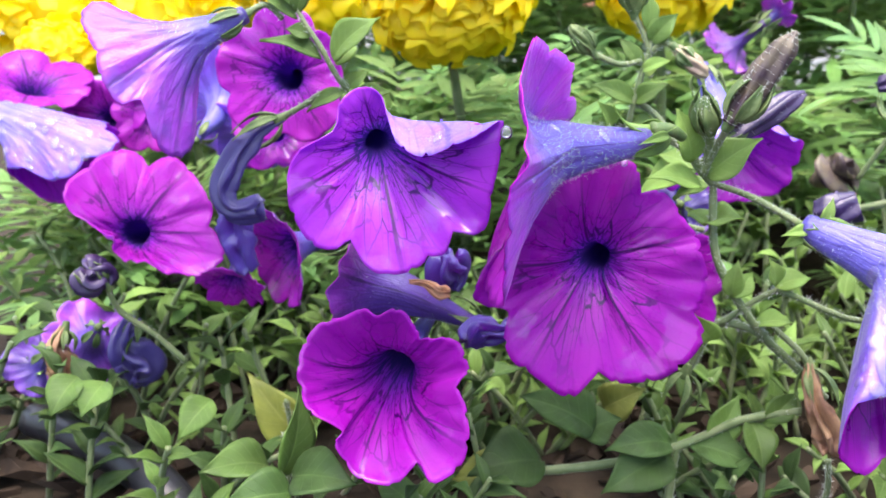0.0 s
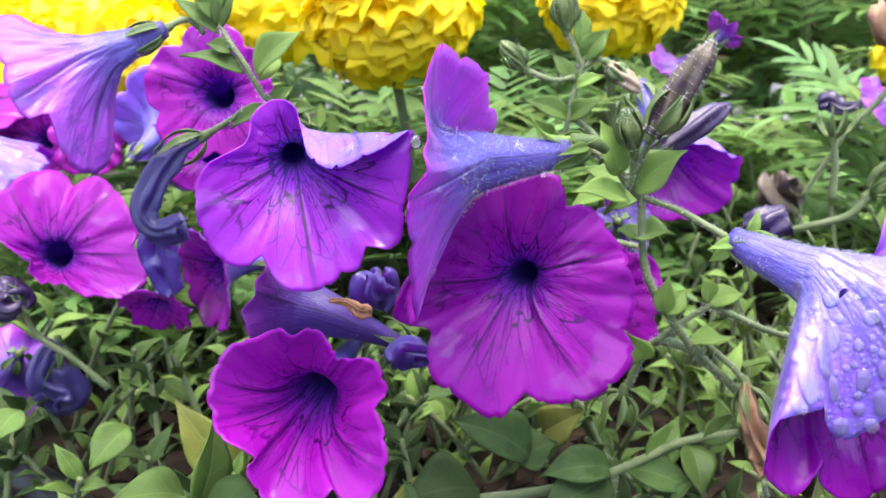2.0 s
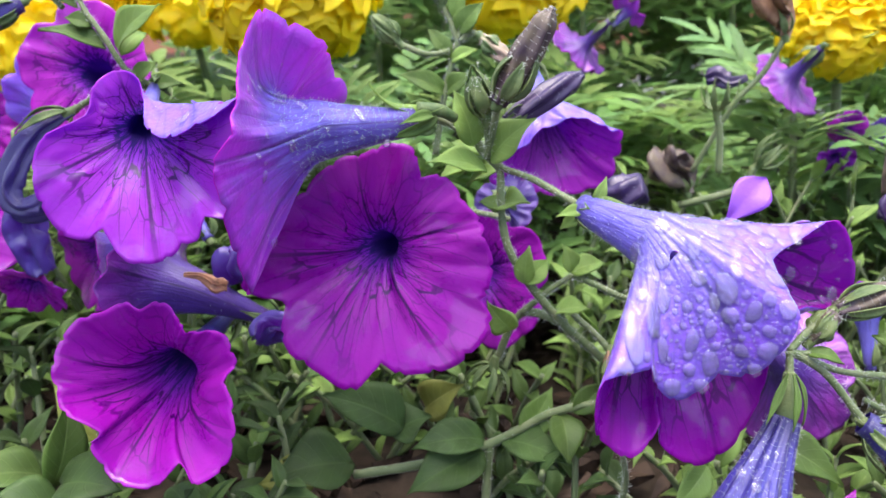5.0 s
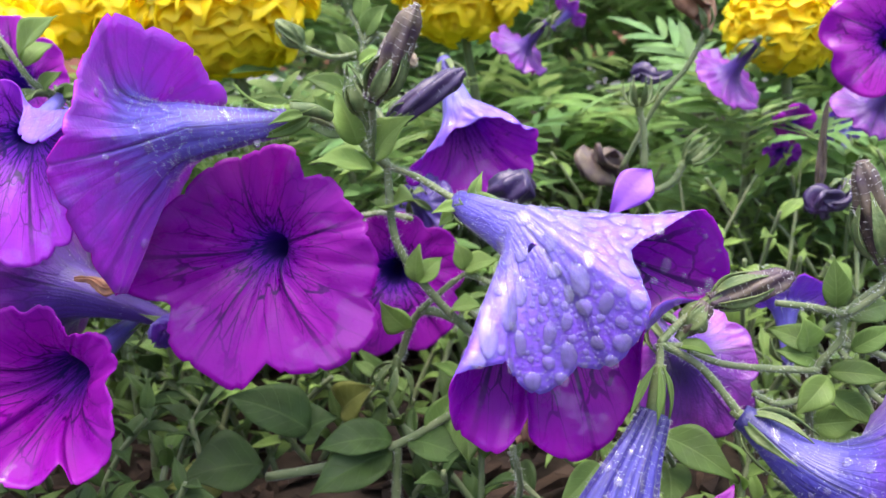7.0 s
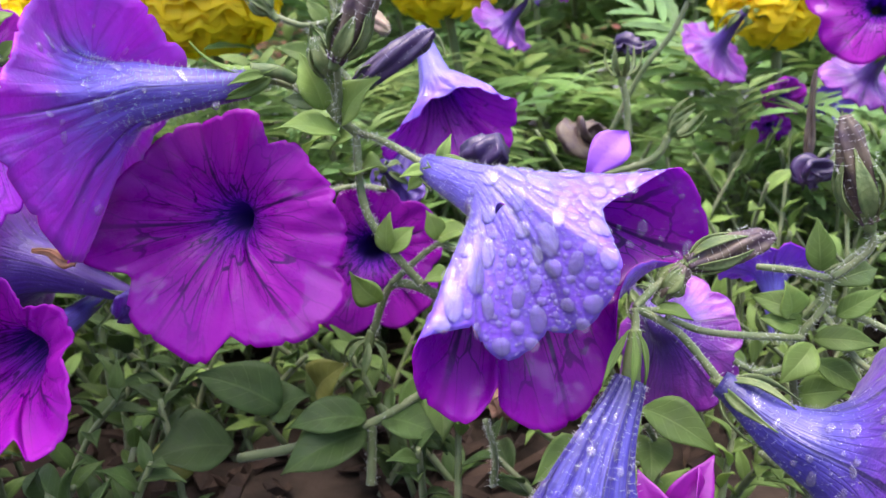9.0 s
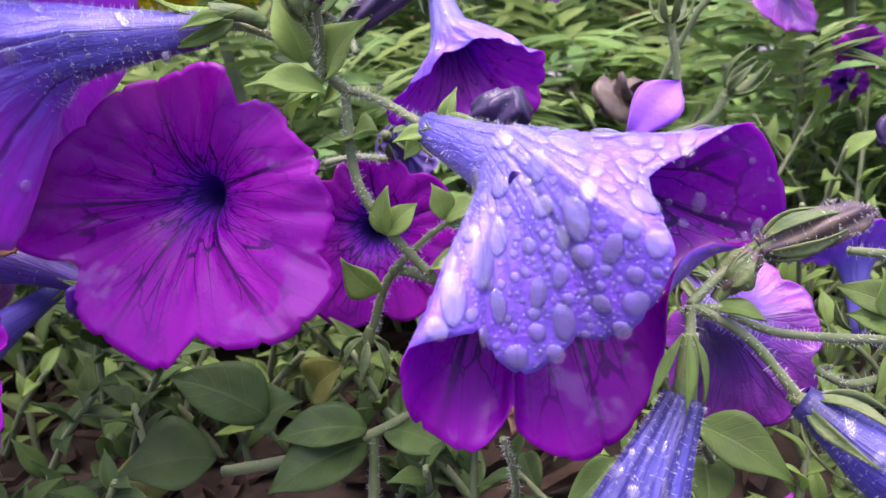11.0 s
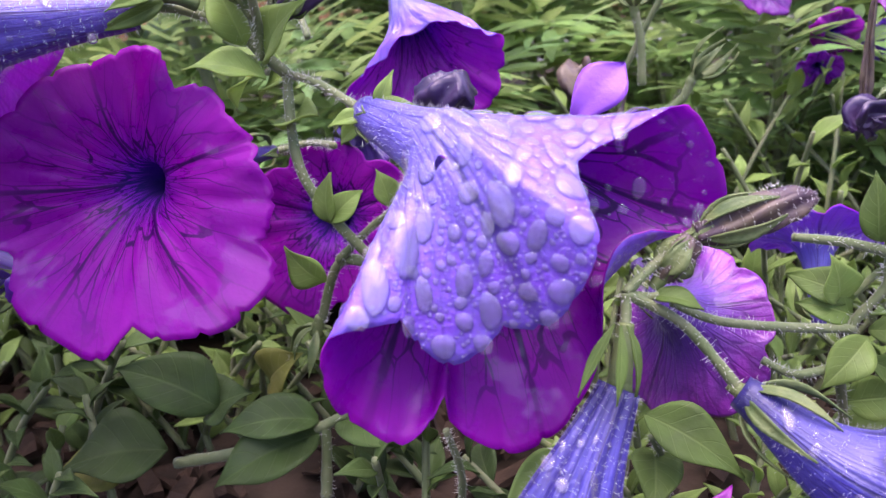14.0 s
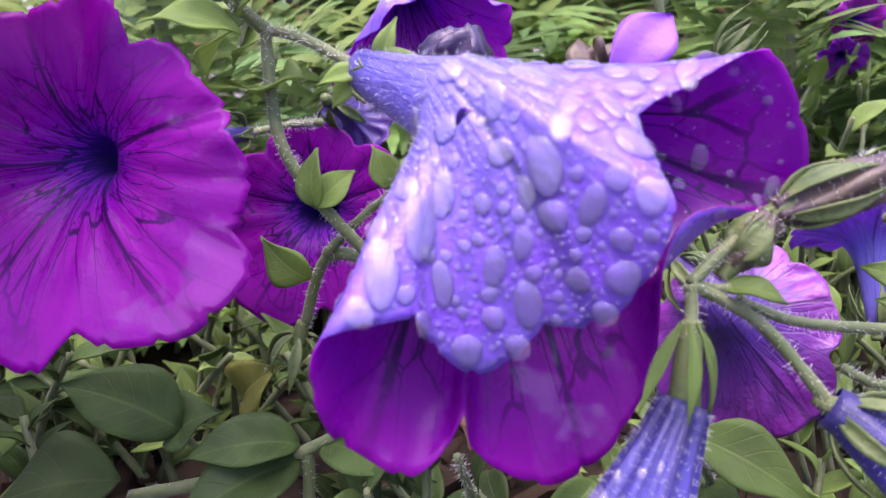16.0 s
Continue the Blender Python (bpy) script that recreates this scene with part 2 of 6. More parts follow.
def water():
    """Beads of rain: clear, with the sky's gloss on them and a pale diffuse colour that stands for light gathered in
    the drop.
    """
    n = Nodes("clear_water")
    clear = n.node("ShaderNodeBsdfTransparent", {"Color": (1.0, 1.0, 1.0)})
    gathered_light = n.node("ShaderNodeBsdfDiffuse", {"Color": (0.88, 0.82, 1.0)})
    gloss = n.node("ShaderNodeBsdfGlossy", {"Roughness": 0.02, "Color": (1.0, 1.0, 1.0)})
    body = n.node("ShaderNodeMixShader", {0: 0.085})
    n.t.links.new(clear.outputs[0], body.inputs[1])
    n.t.links.new(gathered_light.outputs[0], body.inputs[2])
    top = n.node("ShaderNodeMixShader", {0: n.node("ShaderNodeFresnel", {"IOR": 1.36}).outputs[0]})
    n.t.links.new(body.outputs[0], top.inputs[1])
    n.t.links.new(gloss.outputs[0], top.inputs[2])
    out = n.node("ShaderNodeOutputMaterial")
    n.t.links.new(top.outputs[0], out.inputs[0])
    return n.m


WATER = water()


# ---- building helpers ----
def V(p):
    return Vector(p)


def mesh_of(name, verts, faces, mats, uvs=None, smooth=True, mat_index=None):
    me = bpy.data.meshes.new(name)
    me.from_pydata([tuple(v) for v in verts], [], faces)
    for m in mats:
        me.materials.append(m)
    if uvs is not None:
        layer = me.uv_layers.new(name="UVMap")
        layer.data.foreach_set("uv", np.asarray(uvs, dtype=np.float32).ravel())
    if mat_index is not None:
        me.polygons.foreach_set("material_index", mat_index)
    if smooth:
        me.polygons.foreach_set("use_smooth", [True] * len(me.polygons))
    me.update()
    return me


def thing(name, label, category, group="", kind="", at=(0, 0, 0)):
    e = new(name)
    e.location = at
    e.empty_display_size = 0.005
    tagged(e, label, category, group, kind)
    return e


def under(ob, parent):
    ob.parent = parent
    top = parent
    off = Vector(parent.location)
    while top.parent:
        top = top.parent
        off += Vector(top.location)
    ob.location = Vector(ob.location) - off
    return ob


def part(name, me, parent, label=""):
    """Links a mesh as one object under a thing or a part, keeping it where its points say."""
    ob = new(name, me)
    under(ob, parent)
    return tagged(ob, label)


def bezier(a, b, c, d, t):
    s = 1 - t
    return a * s**3 + b * 3 * s * s * t + c * 3 * s * t * t + d * t**3


def smoothpath(pts, n):
    """Catmull-Rom through the points, n steps a span."""
    pts = [V(p) for p in pts]
    out = []
    for i in range(len(pts) - 1):
        p0, p1, p2, p3 = pts[max(i - 1, 0)], pts[i], pts[i + 1], pts[min(i + 2, len(pts) - 1)]
        for k in range(n):
            t = k / n
            out.append(0.5 * ((2 * p1) + (p2 - p0) * t + (2 * p0 - 5 * p1 + 4 * p2 - p3) * t * t + (3 * p1 - p0 - 3 * p2 + p3) * t**3))
    out.append(pts[-1])
    return out


def frames_along(path):
    tang = [(path[min(i + 1, len(path) - 1)] - path[max(i - 1, 0)]).normalized() for i in range(len(path))]
    x = tang[0].orthogonal().normalized()
    out = []
    for t in tang:
        x = (x - t * x.dot(t)).normalized()
        out.append((t, x, t.cross(x)))
    return out


def tube_mesh(pts, r0, r1, mat, sides=7, n=6, wob=0.08, seed=0):
    path = smoothpath(pts, n)
    fr = frames_along(path)
    rng = random.Random(seed)
    vs, fs = [], []
    for i, (p, (t, x, y)) in enumerate(zip(path, fr)):
        k = i / (len(path) - 1)
        r = (r0 + (r1 - r0) * k) * (1 + wob * rng.uniform(-1, 1))
        for s in range(sides):
            a = 2 * math.pi * s / sides
            vs.append(p + (x * math.cos(a) + y * math.sin(a)) * r)
    for i in range(len(path) - 1):
        for s in range(sides):
            a, b = i * sides + s, i * sides + (s + 1) % sides
            fs.append((a, b, b + sides, a + sides))
    fs.append(tuple(range(sides))[::-1])
    fs.append(tuple(range(len(vs) - sides, len(vs))))
    return mesh_of("stem", vs, fs, [mat])


def hair_mesh(roots, length, width=0.00005, seed=0, droop=0.0):
    """Fine hairs: thin three-sided needles at (place, way)."""
    rng = random.Random(seed)
    vs, fs = [], []
    for p, w in roots:
        w = (w + Vector((rng.uniform(-1, 1), rng.uniform(-1, 1), rng.uniform(-1, 1))) * 0.4).normalized()
        x = w.orthogonal().normalized() * width
        y = w.cross(x)
        h = length * rng.uniform(0.5, 1.2)
        b = len(vs)
        vs += [p + x, p - x * 0.5 + y * 0.87, p - x * 0.5 - y * 0.87, p + w * h + Vector((0, 0, -droop * h))]
        fs += [(b, b + 1, b + 3), (b + 1, b + 2, b + 3), (b + 2, b, b + 3)]
    return mesh_of("hairs", vs, fs, [HAIR], smooth=False)


def stem_part(parent, pts, r0, r1, mat=None, hairs=0, seed=0, name="stem", label="", hair_len=0.0015):
    st = part(name, tube_mesh(pts, r0, r1, mat or STEM, seed=seed), parent, label)
    if hairs:
        hairs = min(hairs, int(sum((V(a) - V(b)).length for a, b in zip(pts, pts[1:])) * 6500))
        path = smoothpath(pts, 12)
        fr = frames_along(path)
        rng = random.Random(seed + 5)
        roots = []
        for _ in range(hairs):
            i = rng.randrange(len(path) - 1)
            p = path[i].lerp(path[i + 1], rng.random())
            a = rng.uniform(0, 6.283)
            w = fr[i][1] * math.cos(a) + fr[i][2] * math.sin(a)
            k = i / len(path)
            roots.append((p + w * (r0 + (r1 - r0) * k) * 0.9, w))
        part("hairs", hair_mesh(roots, hair_len, seed=seed), st, "fine white stem hairs")
    return st


def leaf_mesh(base, tip, width, normal=(0, 0, 1), bend=0.15, fold=0.25, mat=None, wave=0.06, seed=0, petiole=0.12, widest=0.42, nu=8, nv=12):
    """An ovate blade from base to tip, folded along its midrib and arched, with a rippled margin and its own thickness."""
    base, tip = V(base), V(tip)
    ax = tip - base
    ln = ax.length
    ax.normalize()
    nz = (V(normal) - ax * V(normal).dot(ax)).normalized()
    sx = ax.cross(nz)
    rng = random.Random(seed)
    ph = rng.uniform(0, 6)
    vs, uv = [], []
    for j in range(nv + 1):
        v = j / nv
        w = 0.5 * width * (max(0.0, math.sin(math.pi * (v ** (math.log(0.5) / math.log(widest))))) ** (0.85 if v < widest else 1.25) if 0 < v < 1 else 0.0)
        w = max(w, width * 0.035 * (1 - v) + 0.0001)
        arch = bend * ln * (4 * v * (1 - v) * 0.5 - v * v * 0.5)
        for i in range(nu + 1):
            u = i / nu * 2 - 1
            p = base + ax * (v * ln) + nz * arch + sx * (u * w)
            p += nz * (abs(u) * w * fold * 2 * (1 - 0.5 * v))
            p += nz * (wave * width * abs(u) ** 2 * math.sin(ph + 9 * v + (2 if u > 0 else 0)))
            vs.append(p)
            uv.append((i / nu, v))
    n1 = len(vs)
    th = 0.00035
    vs += [p - nz * th for p in vs[:n1]]
    uv += uv[:n1]
    fs = []
    for j in range(nv):
        for i in range(nu):
            a = j * (nu + 1) + i
            q = (a, a + 1, a + nu + 2, a + nu + 1)
            fs.append(q)
            fs.append(tuple(n1 + k for k in reversed(q)))
    rim = [i for i in range(nu + 1)] + [j * (nu + 1) + nu for j in range(1, nv + 1)] + [nv * (nu + 1) + i for i in range(nu - 1, -1, -1)] + [j * (nu + 1) for j in range(nv - 1, 0, -1)]
    for a, b in zip(rim, rim[1:] + rim[:1]):
        fs.append((b, a, n1 + a, n1 + b))
    return mesh_of("leaf", vs, fs, [mat or LEAF], [uv[k] for f in fs for k in f])


def smooth01(x):
    x = min(1.0, max(0.0, x))
    return x * x * (3 - 2 * x)


def corolla_mesh(base, throat, face, up, lobes, r0=0.0016, r1=0.005, inner=None, outer=None, notch=0.16, ruffle=0.0012, seed=0, nth=110, nl=24, nt=16, start=70.0, crease=0.00045, round_at=0.42, wrinkle=0.0, bend=0.4, pleats=0.0):
    """A petunia: a curved, widening tube from base to throat, then a limb of five joined lobes round the way it faces.
    lobes: for each, the angle of its middle (degrees, counter-clockwise from the right as one looks into the flower), its length,
    the angle by which it rises from the face's plane towards the looker, and the curl added towards its rim."""
    base, throat = V(base), V(throat)
    n = V(face).normalized()
    y = (V(up) - n * V(up).dot(n)).normalized()
    x = y.cross(n)
    ln = (throat - base).length
    c1, c2 = base + (throat - base) * 0.35, throat - n * ln * bend
    off = Vector((seed * 3.7, seed * 1.3, 0.5))
    lob = sorted([(a % 360, L, e, c) for a, L, e, c in lobes])
    k = len(lob)

    def lobe_at(th):
        d = math.degrees(th) % 360
        for i in range(k):
            a, b = lob[i], lob[(i + 1) % k]
            span = (b[0] - a[0]) % 360
            t = (d - a[0]) % 360
            if t <= span:
                w = t / span
                s = smooth01(w)
                uu = min(w, 1 - w) * 2
                return [a[m] + (b[m] - a[m]) * s for m in (1, 2, 3)], uu, (i + 0.5 + w)
        return list(lob[0][1:]), 0.0, 0.5

    ths = [2 * math.pi * i / nth for i in range(nth)]
    info = [lobe_at(t) for t in ths]
    vs, rows = [], []
    for j in range(nt):
        t = j / nt
        p = bezier(base, c1, c2, throat, t)
        q = bezier(base, c1, c2, throat, t + 0.02)
        tg = (q - p).normalized()
        xx = (x - tg * x.dot(tg)).normalized()
        yy = tg.cross(xx)
        r = r0 + (r1 - r0) * (0.6 * t + 0.4 * t**3)
        for th, (vals, uu, w) in zip(ths, info):
            rr = r * (1 - 0.10 * uu * t + pleats * math.cos(2 * math.pi * w * 2) - wrinkle * noise.noise(Vector((math.cos(th) * 3, math.sin(th) * 3, t * 3)) + off))
            vs.append(p + (xx * math.cos(th) + yy * math.sin(th)) * rr)
        rows.append(0.45 * t)
    for th, ((L, e, c), uu, w) in zip(ths, info):
        cut = 1 - notch * uu**5 - 0.05 * uu**2
        tip = 1 - 0.025 * max(0.0, 1 - uu * 4)
        L2 = L * (1 + 0.06 * noise.noise(Vector((math.cos(th) * 1.8, math.sin(th) * 1.8, 0)) + off) + 0.012 * noise.noise(Vector((math.cos(th) * 12, math.sin(th) * 12, 0)) + off))
        rho, z = r1, 0.0
        col = []
        for j in range(nl + 1):
            s = j / nl * cut * tip
            fl = smooth01(s / round_at)
            ph = radians(start + (e - start) * fl + c * s * s)
            dz = ruffle * s * s * (noise.noise(Vector((math.cos(th) * 3.5, math.sin(th) * 3.5, s * 1.5)) + off) * 2.2 + 0.7 * noise.noise(Vector((math.cos(th) * 10, math.sin(th) * 10, s * 3)) + off))
            dz -= crease * math.exp(-((uu) / 0.10) ** 2) * math.sin(math.pi * min(1, s * 1.05)) - crease * 0.2 * uu**3 * s
            d = Vector((math.cos(th), math.sin(th), 0))
            col.append(throat + x * (d.x * rho) + y * (d.y * rho) + n * (z + dz))
            rho += math.cos(ph) * L2 * cut * tip / nl
            z += math.sin(ph) * L2 * cut * tip / nl
        vs.append(col)
    cols = vs[nt * nth:]
    vs = vs[: nt * nth]
    for j in range(nl + 1):
        vs += [col[j] for col in cols]
        rows.append(0.45 + 0.55 * j / nl)
    nr = nt + nl + 1
    fs, uvs = [], []
    for j in range(nr - 1):
        for i in range(nth):
            i2 = (i + 1) % nth
            w1 = info[i][2]
            w2 = info[i2][2]
            if w2 < w1 - 2:
                w2 += k
            if w2 > w1 + 2:
                w2 -= k
            fs.append((j * nth + i, j * nth + i2, (j + 1) * nth + i2, (j + 1) * nth + i))
            uvs += [(w1, rows[j]), (w2, rows[j]), (w2, rows[j + 1]), (w1, rows[j + 1])]
    me = mesh_of("corolla", vs, fs, [outer or OUTER, inner or INNER], uvs)
    return me


def corolla_to_tips(base, throat, hint, tips, r0=0.003, r1=0.007, inner=None, outer=None, notch=0.12, ruffle=0.0010, seed=0, nth=144, nl=26, nt=14, flow=0.45, crease=0.0004, sharp=4.0, ribs=None, handed=False):
    """A petunia whose lobes reach given places. tips: for each lobe its angle round the mouth (0 is the way of the side axis, 90 that of the hint),
    the place of its tip and, where the lobe folds, a place that it bends towards and how sharply;
    where handed is set, a lobe without such a place takes it from its neighbours."""
    base, throat = V(base), V(throat)
    ax = (throat - base).normalized()
    e2 = (V(hint) - ax * V(hint).dot(ax)).normalized()
    e1 = e2.cross(ax)
    ln = (throat - base).length
    off = Vector((seed * 3.7, seed * 1.3, 0.5))
    tips = sorted([(t[0] % 360, V(t[1]), V(t[2]) if len(t) > 2 else None, t[3] if len(t) > 3 else 1.0) for t in tips], key=lambda t: t[0])
    k = len(tips)
    spots, bends = [], []
    for a, p, c, _ in tips:
        d = e1 * math.cos(radians(a)) + e2 * math.sin(radians(a))
        r = throat + d * r1
        spots.append(p)
        bends.append(c if c is not None else r + ax * ((p - r).length * flow) + d * ((p - r).length * 0.08))
    hugs = [t[3] for t in tips]
    if handed:
        known = [j for j in range(k) if tips[j][2] is not None]
        for a, b in zip(known, known[1:] + [known[0] + k]):
            for j in range(a + 1, b):
                w = (tips[j % k][0] - tips[a][0]) % 360 / ((tips[b % k][0] - tips[a][0]) % 360)
                bends[j % k] = bends[a].lerp(bends[b % k], w)
                hugs[j % k] = hugs[a] + (hugs[b % k] - hugs[a]) * w

    def round_at(pts, i, w):
        p0, p1, p2, p3 = (pts[(i + m) % k] for m in (-1, 0, 1, 2))
        return 0.5 * ((2 * p1) + (p2 - p0) * w + (2 * p0 - 5 * p1 + 4 * p2 - p3) * w * w + (3 * p1 - p0 - 3 * p2 + p3) * w**3)

    ribs = sorted(a % 360 for a in ribs) if ribs else [t[0] for t in tips]
    turns = len(ribs)

    def lobe_at(d):
        """How many lobes round the mouth this angle lies, each rib at a half."""
        for j in range(turns):
            span = (ribs[(j + 1) % turns] - ribs[j]) % 360
            if (d - ribs[j]) % 360 <= span:
                return j + 0.5 + (d - ribs[j]) % 360 / span

    info = []
    for i in range(nth):
        d = 360.0 * i / nth
        for j in range(k):
            span = (tips[(j + 1) % k][0] - tips[j][0]) % 360
            t = (d - tips[j][0]) % 360
            if t <= span:
                w = t / span
                info.append((radians(d), round_at(spots, j, w), round_at(bends, j, w), min(w, 1 - w) * 2, lobe_at(d), min(1.0, max(0.0, (span - 24) / 16)), hugs[j] + (hugs[(j + 1) % k] - hugs[j]) * w))
                break
    vs, rows = [], []
    for j in range(nt):
        t = j / nt
        p = base.lerp(throat, t)
        r = r0 + (r1 - r0) * (0.7 * t + 0.3 * t**3)
        for th, tip, bend, uu, w, deep, hug in info:
            vs.append(p + (e1 * math.cos(th) + e2 * math.sin(th)) * r * (1 - 0.09 * 2 * abs(w % 1 - 0.5) * t))
        rows.append(0.45 * t)
    cols = []
    for th, tip, bend, uu, w, deep, hug in info:
        r = throat + (e1 * math.cos(th) + e2 * math.sin(th)) * r1 * (1 - 0.09 * 2 * abs(w % 1 - 0.5))
        cut = (1 - notch * deep * uu**sharp - 0.02 * max(0.0, 1 - uu * 4)) * (1 + 0.03 * noise.noise(Vector((math.cos(th) * 3, math.sin(th) * 3, 0)) + off))
        side = (tip - r).cross(e1 * -math.sin(th) + e2 * math.cos(th)).normalized()
        col = []
        for j in range(nl + 1):
            s = j / nl * cut
            q = (r * (1 - s) ** 2 + bend * (2 * hug * s * (1 - s)) + tip * s * s) / ((1 - s) ** 2 + 2 * hug * s * (1 - s) + s * s)
            wob = ruffle * s * (noise.noise(Vector((math.cos(th) * 3.5, math.sin(th) * 3.5, s * 2.5)) + off) * 1.8 + 0.6 * noise.noise(Vector((math.cos(th) * 10, math.sin(th) * 10, s * 4)) + off))
            wob += crease * math.exp(-(abs(w % 1 - 0.5) / 0.05) ** 2) * math.sin(math.pi * min(1, s))
            col.append(q + side * wob)
        cols.append(col)
    for j in range(nl + 1):
        vs += [col[j] for col in cols]
        rows.append(0.45 + 0.55 * j / nl)
    fs, uvs = [], []
    for j in range(nt + nl):
        for i in range(nth):
            i2 = (i + 1) % nth
            w1, w2 = info[i][4], info[i2][4]
            w2 += turns if w2 < w1 - 2 else -turns if w2 > w1 + 2 else 0
            fs.append((j * nth + i, j * nth + i2, (j + 1) * nth + i2, (j + 1) * nth + i))
            uvs += [(w1, rows[j]), (w2, rows[j]), (w2, rows[j + 1]), (w1, rows[j + 1])]
    return mesh_of("corolla", vs, fs, [outer or OUTER, inner or INNER], uvs)


def add_skin(ob, th=0.0003):
    """Gives a petal its thickness; the inside takes the second material."""
    m = ob.modifiers.new("thickness", "SOLIDIFY")
    m.thickness, m.offset, m.material_offset, m.material_offset_rim = th, -1.0, 1, 1
    return ob


def sepal_mesh(base, tip, width, curl_to, seed=0):
    return leaf_mesh(base, tip, width, curl_to, bend=0.25, fold=0.3, mat=SEPAL, seed=seed, widest=0.4, nu=4, nv=9)


def calyx(parent, base, way, length=0.011, spread=0.45, count=5, seed=0, width=0.0026, hairs=40, r=0.0019):
    """A green cup with narrow sepals that part from the tube."""
    base, way = V(base), V(way).normalized()
    x = way.orthogonal().normalized()
    y = way.cross(x)
    rng = random.Random(seed)
    cup = part("calyx", tube_mesh([base - way * 0.0022, base, base + way * 0.003], 0.0011, r, SEPAL, sides=9, n=4, wob=0.02), parent, "green downy calyx")
    roots = []
    for i in range(count):
        a = 6.283 * i / count + rng.uniform(-0.25, 0.25)
        d = x * math.cos(a) + y * math.sin(a)
        b = base + d * r * 0.8 + way * 0.001
        t = b + way * length * rng.uniform(0.8, 1.15) + d * length * spread * rng.uniform(0.6, 1.3)
        part("sepal", sepal_mesh(b, t, width, d, seed + i), cup)
        for _ in range(hairs // count):
            k = rng.random()
            w = (d + Vector((rng.uniform(-1, 1), rng.uniform(-1, 1), rng.uniform(-1, 1)))).normalized()
            roots.append((b.lerp(t, k) + d * 0.0004, w))
    if roots:
        part("hairs", hair_mesh(roots, 0.0011, seed=seed), cup, "fine white hairs")
    return cup


def flower(label, base, throat, face, up, lobes, stem=None, inner=None, outer=None, hairs=0, seed=0, sep=0.011, spread=0.45, group="petunia flowers", name="petunia_flower", r0=0.0017, calyx_hairs=40, **kw):
    t = thing(name, label, "flower", group, at=base)
    if face is None:
        me = corolla_to_tips(base, throat, up, lobes, r0=r0, inner=inner, outer=outer, seed=seed, **kw)
    else:
        me = corolla_mesh(base, throat, face, up, lobes, r0=r0, inner=inner, outer=outer, seed=seed, **kw)
    co = part("corolla", me, t)
    add_skin(co)
    if hairs:
        me = co.data
        rng = random.Random(seed)
        nth = kw.get("nth", 110)
        roots = []
        for _ in range(hairs):
            poly = me.polygons[rng.randrange(int(len(me.polygons) * 0.62))]
            roots.append((V(poly.center) + Vector((rng.uniform(-1, 1), rng.uniform(-1, 1), rng.uniform(-1, 1))) * 0.0005, V(poly.normal)))
        part("hairs", hair_mesh(roots, 0.0010, 0.00003, seed), co, "fine white down")
    way = V(throat) - V(base)
    if sep:
        calyx(t, base, way, sep, spread, seed=seed, hairs=calyx_hairs)
    if stem:
        stem_part(t, stem, 0.0010, 0.0009, hairs=320, seed=seed)
    return t, co


def spindle_mesh(pts, radii, mat, sides=30, n=8, ribs=0.2, twist=0.0, seed=0, name="bud"):
    """A body along a path with its own radii, fluted with five ribs."""
    path = smoothpath(pts, n)
    fr = frames_along(path)
    off = Vector((seed * 2.1, seed * 0.7, 0))
    vs, fs = [], []
    m = len(path) - 1
    for i, (p, (t, x, y)) in enumerate(zip(path, fr)):
        k = i / m * (len(radii) - 1)
        a = min(int(k), len(radii) - 2)
        r = radii[a] + (radii[a + 1] - radii[a]) * smooth01(k - a)
        for s in range(sides):
            th = 2 * math.pi * s / sides
            rr = r * (1 + ribs * math.cos(5 * (th + twist * i / m)) + 0.12 * noise.noise(Vector((math.cos(th), math.sin(th), i / m * 3)) * 2 + off))
            vs.append(p + (x * math.cos(th) + y * math.sin(th)) * rr)
    for i in range(m):
        for s in range(sides):
            a, b = i * sides + s, i * sides + (s + 1) % sides
            fs.append((a, b, b + sides, a + sides))
    fs.append(tuple(range(sides))[::-1])
    fs.append(tuple(range(len(vs) - sides, len(vs))))
    return mesh_of(name, vs, fs, [mat])


def surface_hairs(parent, me, count, length, seed=0, label="fine white hairs"):
    rng = random.Random(seed)
    polys = me.polygons
    part("hairs", hair_mesh([(V(polys[k].center), V(polys[k].normal)) for k in (rng.randrange(len(polys) - 2) for _ in range(count))], length, 0.00004, seed), parent, label)


def bud(label, base, tip, radius, mat, sep=0.010, spread=0.25, stem=None, hairs=120, seed=0, bow=(0, 0, 0), name="petunia_bud", blunt=0.25, count=5, width=0.0030):
    base, tip = V(base), V(tip)
    t = thing(name, label, "bud", "petunia buds", at=base)
    mid = base.lerp(tip, 0.55) + V(bow)
    me = spindle_mesh([base, mid, tip], [radius * 0.55, radius * 0.85, radius, radius * 0.85, radius * blunt], mat, twist=1.2, seed=seed)
    body = part("bud_body", me, t)
    if hairs:
        surface_hairs(body, me, hairs, 0.0011, seed)
    if sep:
        calyx(t, base, tip - base, sep, spread, count, seed, width, hairs=hairs // 2, r=radius * 0.7)
    if stem:
        stem_part(t, stem, 0.0010, 0.0009, hairs=90, seed=seed)
    return t


